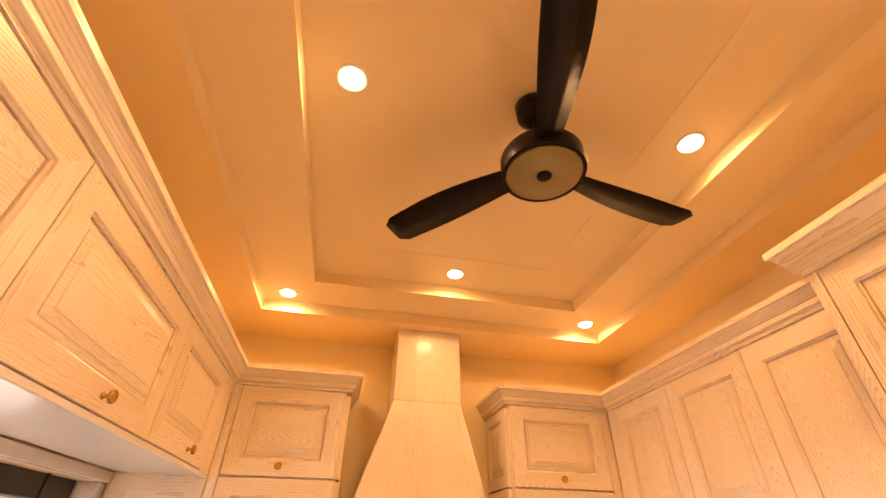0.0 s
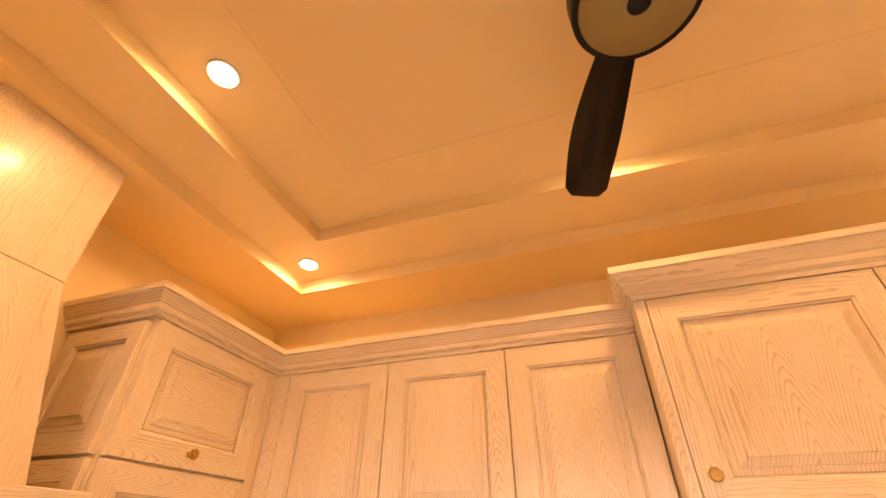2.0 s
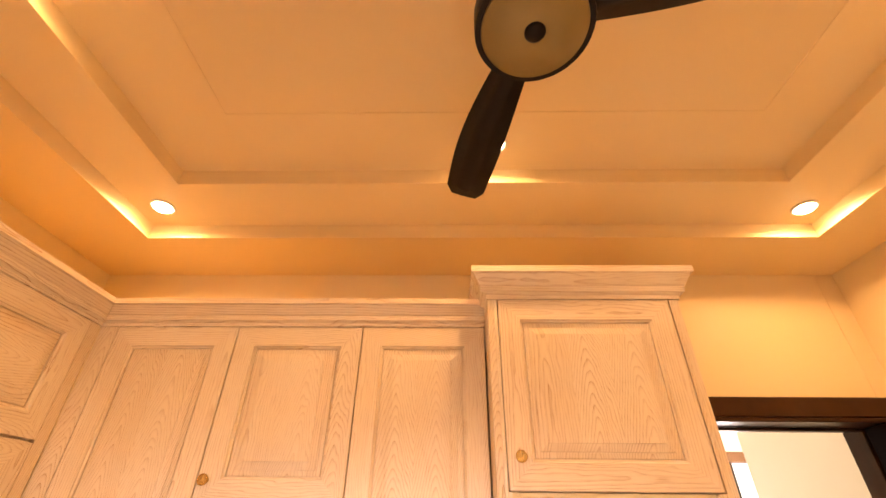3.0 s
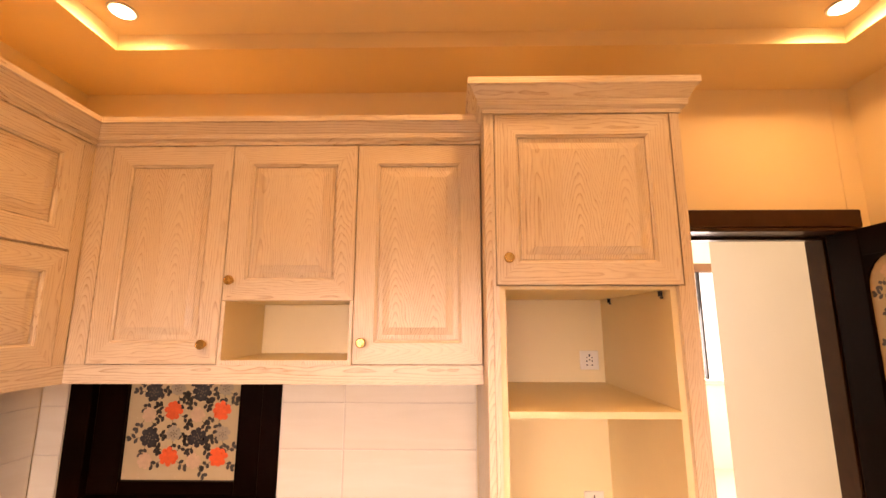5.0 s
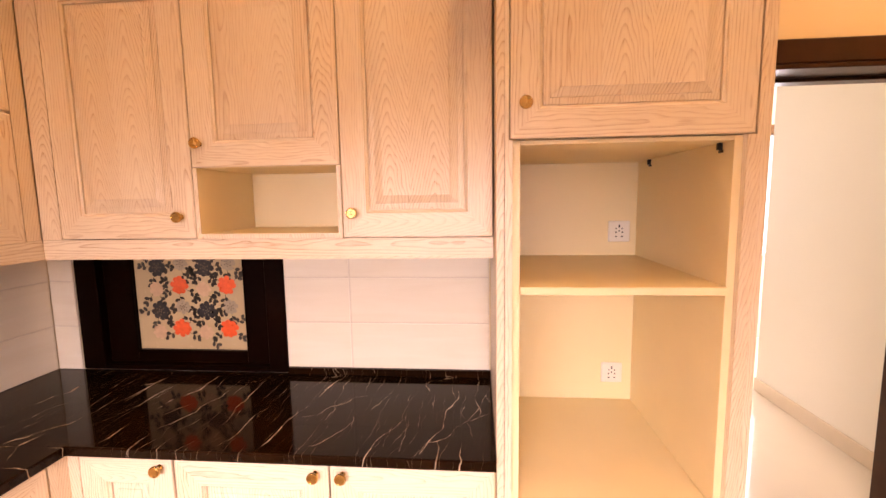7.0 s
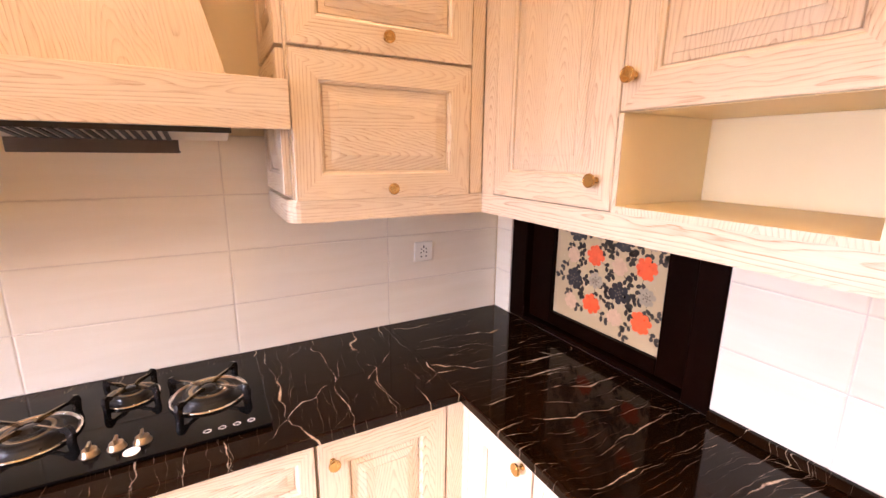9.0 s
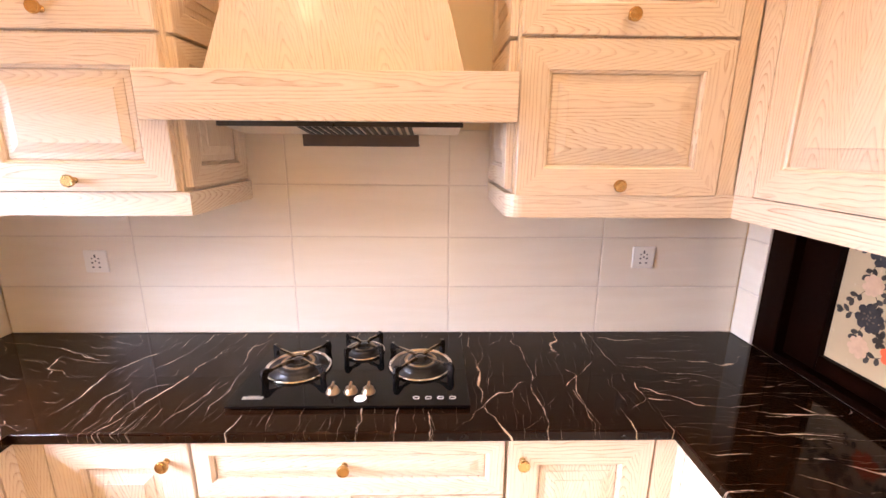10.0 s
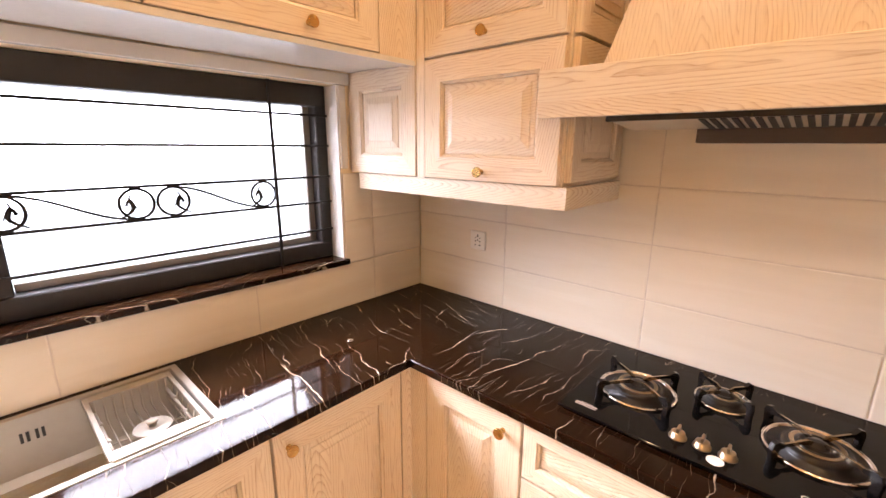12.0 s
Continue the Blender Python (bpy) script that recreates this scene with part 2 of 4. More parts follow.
SATIN_IRON = plain("satin_black_enamel", (0.010, 0.008, 0.007), 0.22, vary=0.3, scale=40, gloss=0.5)
BURNER = plain("burner_alloy", (0.008, 0.006, 0.005), 0.3, 0.15, vary=0.2, scale=40)
BLACK_GLASS = plain("black_hob_glass", (0.0025, 0.0022, 0.002), 0.05, vary=0.2, gloss=0.13)
FAN_BROWN = plain("dark_fan_enamel", (0.007, 0.0035, 0.0025), 0.42, vary=0.2, scale=30, gloss=0.2)
FAN_DISC = plain("bronze_fan_disc", (0.25, 0.185, 0.075), 0.4, 0.3, vary=0.06)
DARK_WOOD = plain("dark_stained_wood", (0.0046, 0.0011, 0.0004), 0.40, vary=0.5, scale=14, bumpy=0.15, gloss=0.03)
WIN_FRAME = plain("dark_window_aluminium", (0.022, 0.018, 0.016), 0.4, 0.3, vary=0.2)
PLASTIC = plain("white_socket_plastic", (0.82, 0.78, 0.70), 0.3, vary=0.02)
SLOT = plain("dark_slot", (0.02, 0.02, 0.02), 0.6)
GROUT = plain("pale_grout", (0.68, 0.59, 0.49), 0.8, vary=0.08, scale=40, bumpy=0.2)
TILE = tile_mat("cream_wall_tile")
FLOOR_TILE = plain("polished_floor_tile", (0.74, 0.64, 0.50), 0.12, vary=0.06, scale=2.5)
SKIRT = plain("beige_skirting_tile", (0.74, 0.62, 0.48), 0.2, vary=0.06)
PRINT = plain("cream_film_glass", (0.50, 0.37, 0.21), 0.25, vary=0.05, scale=5)
RED_PRINT = plain("orange_rose_print", (0.85, 0.11, 0.03), 0.3, vary=0.25, scale=60)
PALE_PRINT = plain("pale_orange_print", (0.54, 0.34, 0.20), 0.3, vary=0.2, scale=60)
DARK_PRINT = plain("charcoal_rose_print", (0.035, 0.03, 0.03), 0.3, vary=0.5, scale=60)
GREY_PRINT = plain("grey_rose_print", (0.33, 0.26, 0.17), 0.3, vary=0.3, scale=60)
HEART_PRINT = plain("olive_petal_print", (0.13, 0.10, 0.06), 0.3, vary=0.3, scale=60)
LEAF_PRINT = plain("dark_leaf_print", (0.045, 0.035, 0.025), 0.3, vary=0.3, scale=60)
MARBLE_N, MARBLE_W, MARBLE_E = marble("black_marble_a", 92), marble("black_marble_b", 193), marble("black_marble_c", 2)
MARBLE_SILL = marble("black_marble_sill", 75)
LAMP_GLOW = emitter("lamp_diffuser", (1.0, 0.78, 0.48), 70.0)
SKY_GLOW = emitter("overcast_daylight", (0.95, 0.98, 1.0), BACKDROP_GLOW)
PANE = glass_mat("window_glass")

# ---- helpers for building ----
PLACED = {}


def part(name, bm, mats, parent, label="", m=None):
    """Links a bmesh as one mesh object, under its parent where there is one."""
    me = bpy.data.meshes.new(name)
    bm.normal_update()
    bm.to_mesh(me)
    bm.free()
    for mt in mats if isinstance(mats, (list, tuple)) else (mats,):
        me.materials.append(mt)
    return link(name, me, parent, label, m)


def link(name, me, parent, label="", m=None):
    ob = new(name, me)
    m = m or Matrix.Identity(4)
    PLACED[ob] = m
    if parent:
        ob.parent = parent
        ob.matrix_parent_inverse = PLACED[parent].inverted()
    ob.matrix_basis = m
    return tagged(ob, label)


def thing(name, at, label, category, group="", kind=""):
    ob = new(name)
    ob.empty_display_size = 0.05
    ob.matrix_basis = PLACED[ob] = Matrix.Translation(at)
    return tagged(ob, label, category, group, kind)


def box(bm, x0, x1, y0, y1, z0, z1, bevel=0.0, mat=0):
    vs = [bm.verts.new((x, y, z)) for x in (x0, x1) for y in (y0, y1) for z in (z0, z1)]
    fs = []
    for q in ((0, 1, 3, 2), (4, 6, 7, 5), (0, 4, 5, 1), (2, 3, 7, 6), (0, 2, 6, 4), (1, 5, 7, 3)):
        f = bm.faces.new([vs[i] for i in q])
        f.material_index = mat
        fs.append(f)
    if bevel:
        es = list({e for f in fs for e in f.edges})
        bmesh.ops.bevel(bm, geom=es, offset=bevel, segments=1, affect="EDGES", material=mat)
    return fs


def boxes(*dims, bevel=0.0):
    bm = bmesh.new()
    for d in dims:
        box(bm, *d, bevel=bevel)
    return bm


def lathe(bm, profile, m=None, n=24, mat=0):
    """Turns (radius, height) pairs about z."""
    m = m or Matrix.Identity(4)
    rings = []
    for r, h in profile:
        rings.append([bm.verts.new(m @ Vector((r * math.cos(2 * math.pi * i / n), r * math.sin(2 * math.pi * i / n), h))) for i in range(n)])
    for a, b in zip(rings, rings[1:]):
        for i in range(n):
            f = bm.faces.new((a[i], a[(i + 1) % n], b[(i + 1) % n], b[i]))
            f.smooth, f.material_index = True, mat
    for ring, flip in ((rings[0], True), (rings[-1], False)):
        f = bm.faces.new(ring[::-1] if flip else ring)
        f.material_index = mat
    return bm


def tube(bm, pts, r, n=8, closed=False):
    """A round bar along a line of points."""
    rings = []
    pts = [Vector(p) for p in pts]
    k = len(pts)
    for i, p in enumerate(pts):
        a = pts[(i - 1) % k] if closed or i else p
        b = pts[(i + 1) % k] if closed or i < k - 1 else p
        d = (b - a).normalized()
        u = d.cross(Vector((0, 0, 1)) if abs(d.z) < 0.9 else Vector((1, 0, 0))).normalized()
        v = d.cross(u)
        rr = r(i / max(k - 1, 1)) if callable(r) else r
        rings.append([bm.verts.new(p + rr * (math.cos(2 * math.pi * j / n) * u + math.sin(2 * math.pi * j / n) * v)) for j in range(n)])
    pairs = list(zip(rings, rings[1:])) + ([(rings[-1], rings[0])] if closed else [])
    for a, b in pairs:
        for j in range(n):
            f = bm.faces.new((a[j], a[(j + 1) % n], b[(j + 1) % n], b[j]))
            f.smooth = True
    if not closed:
        bm.faces.new(rings[0][::-1])
        bm.faces.new(rings[-1])
    return bm


def sweep(bm, path, profile, mats=None):
    """Sweeps (outward, height) pairs along a level line with mitred corners; outward is to the left of the way."""
    pts = [Vector((x, y, 0)) for x, y in path]
    rows = []
    for i, p in enumerate(pts):
        d0 = (p - pts[i - 1]).normalized() if i else None
        d1 = (pts[i + 1] - p).normalized() if i < len(pts) - 1 else None
        ns = [Vector((-d.y, d.x, 0)) for d in (d0, d1) if d]
        if len(ns) == 2:
            nn = ns[0] + ns[1]
            nn = nn / (nn.dot(ns[0]))
        else:
            nn = ns[0]
        rows.append([bm.verts.new(p + nn * o + Vector((0, 0, h))) for o, h in profile])
    for i, (a, b) in enumerate(zip(rows, rows[1:])):
        for j in range(len(profile)):
            k = (j + 1) % len(profile)
            f = bm.faces.new((a[j], b[j], b[k], a[k]))
            f.material_index = mats[i] if mats else 0
    bm.faces.new(rows[0])
    bm.faces.new(rows[-1][::-1])
    bmesh.ops.recalc_face_normals(bm, faces=bm.faces)
    return bm


def rings(bm, w, h, steps, mats=(0, 1), cap=0):
    """Rectangles one inside another, each (inset, depth), joined by faces; stiles take mats[0], rails mats[1]."""
    rows = []
    for i, d in steps:
        rows.append([bm.verts.new(v) for v in ((i, d, i), (w - i, d, i), (w - i, d, h - i), (i, d, h - i))])
    for a, b in zip(rows, rows[1:]):
        for j in range(4):
            f = bm.faces.new((a[j], a[(j + 1) % 4], b[(j + 1) % 4], b[j]))
            f.material_index = mats[1] if j in (0, 2) else mats[0]
    f = bm.faces.new(rows[-1])
    f.material_index = cap
    return rows


def knob_mesh():
    bm = bmesh.new()
    t = Matrix.Rotation(radians(90), 4, "X")
    lathe(bm, [(0.009, 0), (0.009, 0.003), (0.0055, 0.005), (0.0055, 0.016), (0.012, 0.018), (0.0165, 0.020), (0.0175, 0.023), (0.0175, 0.027), (0.0160, 0.0295), (0.0145, 0.0295), (0.0135, 0.0285)], t, 20)
    me = bpy.data.meshes.new("knob")
    bm.normal_update()
    bm.to_mesh(me)
    bm.free()
    me.materials.append(BRASS)
    return me


KNOB = knob_mesh()


def panel_door(parent, m, w, h, knob=None, level=False, name="door", rail=0.078):
    """A framed door with a raised, bevelled field. In its own frame the front faces -y, x runs across and z up."""
    bm = bmesh.new()
    g = 0.002
    t = 0.021
    rows = rings(bm, w, h, [(g, t), (g, 0.002), (g + 0.002, 0), (rail - 0.0015, 0), (rail, 0.0015), (rail + 0.0015, 0.0055), (rail + 0.007, 0.0085), (rail + 0.0075, 0.0160), (rail + 0.014, 0.0165)], (0, 1), 0)
    bm.faces.new(rows[0][::-1])
    door = part(name, bm, (STILE_V, STILE_H), parent, m=m)
    bm = bmesh.new()
    i = rail + 0.0105
    rings(bm, w, h, [(i, 0.0164), (i, 0.0125), (i + 0.0015, 0.0115), (i + 0.018, 0.0112), (i + 0.0185, 0.0085), (i + 0.042, 0.0030), (i + 0.0425, 0.0008)], (0, 0) if not level else (1, 1), 1 if level else 0)
    part("panel", bm, (ASH_V, ASH_H), door, m=m)
    if knob:
        link("knob", KNOB, door, "round brushed brass knob", m @ Matrix.Translation((knob[0], 0, knob[1])))
    return door


def facing(side, a, z, plane):
    """The frame of a door: its left lower corner as one faces it."""
    if side == "N":
        return Matrix.Translation((a, plane, z))
    if side == "E":
        return Matrix.Translation((plane, a, z)) @ Matrix.Rotation(radians(-90), 4, "Z")
    return Matrix.Translation((plane, a, z)) @ Matrix.Rotation(radians(90), 4, "Z")

# ---- structure ----
def structure(name, bm, mats, label, category):
    return tagged(part(name, bm, mats, None), label, category, kind="structure")


T = 0.22
# north wall
structure("wall_north", boxes((WEST - T, EAST + T, NORTH, NORTH + T, 0, CEIL + 0.3)), PAINT, "cream painted wall behind the cooker hood", "wall")
# east wall: a hatch over the worktop and a doorway
HY0, HY1, HZ0, HZ1 = 1.514, 2.465, 0.90, 1.62
DY0, DY1, DZ = -1.055, -0.20, 2.075
structure("wall_east", boxes(
    (EAST, EAST + T, HY1, NORTH, 0, CEIL + 0.3), (EAST, EAST + T, HY0, HY1, 0, HZ0 - 0.04), (EAST, EAST + T, HY0, HY1, HZ1, CEIL + 0.3),
    (EAST, EAST + T, DY1 + 0.02, -0.037, 0, CEIL + 0.3), (EAST, EAST + T, 0.654, HY0, 0, CEIL + 0.3), (EAST, EAST + T, -0.037, 0.654, 2.412, CEIL + 0.3), (EAST + T - 0.04, EAST + T, -0.037, 0.654, 0, 2.412), (EAST, EAST + T, DY0 - 0.02, DY1 + 0.02, DZ + 0.02, CEIL + 0.3), (EAST, EAST + T, SOUTH - T, DY0 - 0.022, 0, CEIL + 0.3)),
    PAINT, "cream painted wall with a hatch and a doorway", "wall")
# west wall: the long window over the sink
WY0, WY1, WZ0, WZ1 = 0.20, 2.112, 1.13, 1.872
structure("wall_west", boxes(
    (WEST - T, WEST, SOUTH - T, WY0, 0, CEIL + 0.3), (WEST - T, WEST, WY1, NORTH, 0, CEIL + 0.3),
    (WEST - T, WEST, WY0, WY1, 0, WZ0 - 0.025), (WEST - T, WEST, WY0, WY1, WZ1, CEIL + 0.3)),
    PAINT, "cream painted wall with a long window", "wall")
structure("wall_south", boxes((WEST - T, EAST, SOUTH - T, SOUTH, 0, CEIL + 0.3)), PAINT, "plain cream painted wall", "wall")
structure("floor", boxes((WEST - T, EAST + T, SOUTH - T, NORTH + T, -0.15, 0)), FLOOR_TILE, "polished beige kitchen floor", "floor")

# stepped tray ceiling: three levels and a shallow centre panel
TX0, TX1, TY0, TY1 = -0.622, 1.528, -0.850, 2.172
IX0, IX1, IY0, IY1 = -0.318, 1.238, -0.560, 1.900
CX0, CX1, CY0, CY1 = -0.03, 0.945, -0.31, 1.59


def tray():
    bm = bmesh.new()
    levels = [((WEST, EAST, SOUTH, NORTH), CEIL), ((TX0, TX1, TY0, TY1), CEIL), ((TX0, TX1, TY0, TY1), MID), ((IX0, IX1, IY0, IY1), MID),
              ((IX0, IX1, IY0, IY1), TOP), ((CX0, CX1, CY0, CY1), TOP), ((CX0, CX1, CY0, CY1), TOP + 0.002)]
    rows = [[bm.verts.new((x, y, z)) for x, y in ((a, c), (b, c), (b, d), (a, d))] for (a, b, c, d), z in levels]
    for p, q in zip(rows, rows[1:]):
        for j in range(4):
            f = bm.faces.new((p[j], q[j], q[(j + 1) % 4], p[(j + 1) % 4]))
            f.material_index = int(p is not rows[0])
    bm.faces.new(rows[-1][::-1]).material_index = 1
    top = [bm.verts.new((x, y, CEIL + 0.3)) for x, y in ((WEST, SOUTH), (EAST, SOUTH), (EAST, NORTH), (WEST, NORTH))]
    bm.faces.new(top)
    for j in range(4):
        bm.faces.new((rows[0][j], rows[0][(j + 1) % 4], top[(j + 1) % 4], top[j]))
    bmesh.ops.recalc_face_normals(bm, faces=bm.faces)
    return bm


structure("ceiling", tray(), (CEILING_OUTER, CEILING_INNER), "warm cream tray ceiling with stepped recesses", "ceiling")

# the hall beyond the doorway
HX0, HX1, HS, HC = EAST + T, 4.62, -1.345, 3.38
structure("floor_hall", boxes((EAST + 0.005, HX1 + 0.2, -3.2, 1.2, HALL_FLOOR - 0.15, HALL_FLOOR)), FLOOR_TILE, "polished cream floor tiles of the hall", "floor")
structure("wall_hall_south", boxes((HX0, HC, HS - 0.15, HS, HALL_FLOOR, 2.95), (HC - 0.15, HC, -3.2, HS - 0.15, HALL_FLOOR, 2.95)), HALL_PAINT, "pale cream wall of the hall", "wall")
structure("wall_hall_north", boxes((HX0, HX1, 1.05, 1.2, HALL_FLOOR, 2.95)), HALL_PAINT, "pale cream wall of the hall", "wall")
structure("wall_hall_end", boxes((HC, HX1, -3.2, -3.05, HALL_FLOOR, 2.95)), HALL_PAINT, "pale cream wall of the hall", "wall")
HWY0, HWY1, HWZ0, HWZ1 = -3.0, -0.8, 1.02, 2.30
structure("wall_hall_east", boxes(
    (HX1, HX1 + 0.2, -3.2, HWY0, HALL_FLOOR, 2.95), (HX1, HX1 + 0.2, HWY1, 1.2, HALL_FLOOR, 2.95),
    (HX1, HX1 + 0.2, HWY0, HWY1, HALL_FLOOR, HWZ0), (HX1, HX1 + 0.2, HWY0, HWY1, HWZ1, 2.95)), HALL_PAINT, "pale cream hall wall with a window", "wall")
structure("ceiling_hall", boxes((HX0, HX1 + 0.2, -3.2, 1.2, 2.95, 3.1)), HALL_PAINT, "pale ceiling of the hall", "ceiling")
structure("baseboard", boxes((HX0 + 0.02, HC + 0.008, HS, HS + 0.012, HALL_FLOOR, HALL_FLOOR + 0.10), bevel=0.003), SKIRT, "beige tiled skirting of the hall", "baseboard")

hw = thing("window_2", (HX1 + 0.08, -1.9, HWZ0), "hall window with dark frame and bright daylight", "window", kind="structure")
part("head", boxes((HX1 - 0.03, HX1 + 0.12, HWY0, HWY1, HWZ1 - 0.09, HWZ1), bevel=0.004), WARM_WOOD, hw, "brown wooden window head")
part("sill", boxes((HX1 - 0.04, HX1 + 0.12, HWY0, HWY1, HWZ0, HWZ0 + 0.05), bevel=0.004), SKIRT, hw, "beige stone window sill")
for y in (HWY0, -1.985, HWY1 - 0.05):
    w = 0.05 if y != -1.985 else 0.022
    part("mullion", boxes((HX1 + 0.03, HX1 + 0.08, y, y + w, HWZ0 + 0.051, HWZ1 - 0.091), bevel=0.003), WIN_FRAME, hw)
structure("backdrop", boxes((6.9, 6.95, -5.5, 1.5, -0.5, 4.5)), SKY_GLOW, "bright overcast daylight outside the hall", "backdrop")
structure("backdrop_garden", boxes((-3.6, -3.55, -2.5, 5.5, -1.0, 5.0)), SKY_GLOW, "bright overcast daylight outside the kitchen", "backdrop")

# door frame and the open leaf
frame_ob = thing("door_frame", (EAST, (DY0 + DY1) / 2, 0), "dark stained wooden door frame round the doorway", "door frame", kind="structure")
for nm, d in (("head", (EAST - 0.02, HX0 + 0.02, DY0 - 0.018, DY1 + 0.018, DZ, DZ + 0.018)), ("casing", (EAST - 0.022, EAST - 0.001, DY0 - 0.062, DY1 + 0.062, DZ + 0.019, DZ + 0.102)), ("casing", (EAST - 0.020, EAST - 0.001, DY0 - 0.060, DY0 - 0.018, 0, DZ + 0.018)),
              ("jamb", (EAST - 0.02, HX0 + 0.02, DY0 - 0.018, DY0, 0, DZ)), ("jamb", (EAST - 0.02, HX0 + 0.02, DY1, DY1 + 0.018, 0, DZ))):
    part(nm, boxes(d, bevel=0.004), HALL_LIT_WOOD, frame_ob)
part("stop", boxes((EAST + 0.115, EAST + 0.145, DY0 + 0.001, DY1 - 0.001, DZ - 0.014, DZ - 0.001), (EAST + 0.115, EAST + 0.145, DY0 + 0.001, DY0 + 0.014, HALL_FLOOR, DZ - 0.014), bevel=0.002), HALL_LIT_WOOD, frame_ob)
part("threshold", boxes((EAST - 0.01, EAST + 0.004, DY0, DY1, 0, HALL_FLOOR), bevel=0.001), SKIRT, frame_ob, "beige stone step at the doorway")


def petal(bm, p, a, ln, wd, y):
    """A rounded petal or leaf laid flat on the film, from its root at p along the angle a."""
    d, s = Vector((math.cos(a), 0, math.sin(a))), Vector((-math.sin(a), 0, math.cos(a)))
    prof = ((0, 0.10), (0.25, 0.36), (0.55, 0.50), (0.82, 0.38), (1, 0.04))
    o = Vector((p[0], y, p[1]))
    up = [bm.verts.new(o + d * (t * ln) + s * (w * wd)) for t, w in prof]
    dn = [bm.verts.new(o + d * (t * ln) - s * (w * wd)) for t, w in prof]
    bm.faces.new(up + dn[::-1])


def flower(bm, cx, cz, r, y, seed, inner=None):
    """A rose: a full heart with a ring of petals round it, and paler petals on the heart where it has them."""
    rnd = random.Random(seed)
    turn = rnd.uniform(0, 1)
    bm.faces.new([bm.verts.new((cx + r * 0.72 * math.cos(k * 0.4488), y, cz + r * 0.72 * math.sin(k * 0.4488))) for k in range(14)])
    for k in range(8):
        a = turn + 2 * math.pi * k / 8 + rnd.uniform(-0.12, 0.12)
        petal(bm, (cx + r * 0.45 * math.cos(a), cz + r * 0.45 * math.sin(a)), a + rnd.uniform(-0.2, 0.2), r * 0.58 * rnd.uniform(0.85, 1.1), r * 0.62, y - 0.0002)
    if inner:
        for n, off, ln in ((6, 0.34, 0.22), (4, 0.08, 0.18)):
            for k in range(n):
                a = turn + 2 * math.pi * (k + 0.5) / n
                petal(inner, (cx + r * off * math.cos(a), cz + r * off * math.sin(a)), a + 0.9, r * ln, r * 0.12, y - 0.0005)


def spray(bm, stems, cx, cz, a, r, y, rnd):
    """A short stem with pairs of leaves."""
    ln = rnd.uniform(0.030, 0.046)
    d, s = Vector((math.cos(a), 0, math.sin(a))), Vector((-math.sin(a), 0, math.cos(a)))
    o = Vector((cx, y, cz)) + d * r
    stems.faces.new([stems.verts.new(o + d * t + s * w) for t, w in ((0, -0.0009), (ln, -0.0006), (ln, 0.0006), (0, 0.0009))])
    for t, turn in ((0.35, 0.9), (0.55, -0.9), (0.95, 0.6), (1.0, -0.5)):
        q = o + d * (ln * t)
        petal(bm, (q.x, q.z), a + turn + rnd.uniform(-0.25, 0.25), rnd.uniform(0.020, 0.027), 0.016, y)


def floral_pane(parent, m, w, h, dx=0.22, dz=0.195, cut=0.0):
    """A pane with printed film: rows of roses with sprays of leaves. Own frame: front to -y; cut rounds its upper corners."""
    bm = bmesh.new()
    arc = [(w - cut + cut * math.cos(k * 0.2618), h - cut + cut * math.sin(k * 0.2618)) for k in range(7)] if cut else [(w, h)]
    arc += [(w - x, z) for x, z in arc[::-1]] if cut else [(0, h)]
    outline = [(0, 0), (w, 0)] + arc
    front = [bm.verts.new((x, 0, z)) for x, z in outline]
    back = [bm.verts.new((x, 0.006, z)) for x, z in outline]
    bm.faces.new(front)
    bm.faces.new(back[::-1])
    for k in range(len(outline)):
        n = (k + 1) % len(outline)
        bm.faces.new((front[k], back[k], back[n], front[n]))
    bmesh.ops.recalc_face_normals(bm, faces=bm.faces)
    pane = part("pane", bm, PRINT, parent, "cream glass film printed with orange and black roses", m)
    kinds = {k: bmesh.new() for k in ("red", "dark", "grey", "pale", "leaf", "stem", "heart")}
    rnd = random.Random(5)
    y, r, e = -0.0012, 0.040, 0.012
    for i in range(-1, int(w / dx) + 2):
        for j in range(-1, int(h / dz) + 2):
            x, z = -0.015 + i * dx, 0.096 + j * dz
            for k, (ox, oz, rr, lv) in {"dark": (0.122, 0.080, 1.08, 4), "red": (0.0, 0.0, 1.05, 5), "grey": (0.012, 0.098, 0.85, 3), "pale": (0.112, -0.018, 0.85, 2)}.items():
                px, pz = x + ox, z + oz
                if not (e < px < w - e and e < pz < h - e):
                    continue
                flower(kinds[k], px, pz, min(r * rr, px + 0.012, w - px + 0.012), y, i * 31 + j * 7, kinds["heart"] if k in ("dark", "grey") else None)
                for q in range(lv):
                    a = -1.57 + (q - (lv - 1) / 2) * 1.05 + rnd.uniform(-0.2, 0.2)
                    tx, tz = px + math.cos(a) * (r * rr + 0.06), pz + math.sin(a) * (r * rr + 0.06)
                    if 0 < tx < w and 0 < tz < h:
                        spray(kinds["leaf"], kinds["stem"], px, pz, a, r * rr * 0.9, y + 0.0004, rnd)
    looks = {"red": ("orange_roses", RED_PRINT), "dark": ("charcoal_roses", DARK_PRINT), "grey": ("grey_roses", GREY_PRINT), "pale": ("pale_flowers", PALE_PRINT), "leaf": ("leaves", LEAF_PRINT), "stem": ("stems", LEAF_PRINT), "heart": ("inner_petals", HEART_PRINT)}
    for k, (nm, mt) in looks.items():
        bm = kinds[k]
        for f in bm.faces:
            f.normal_update()
            if f.normal.y > 0:
                f.normal_flip()
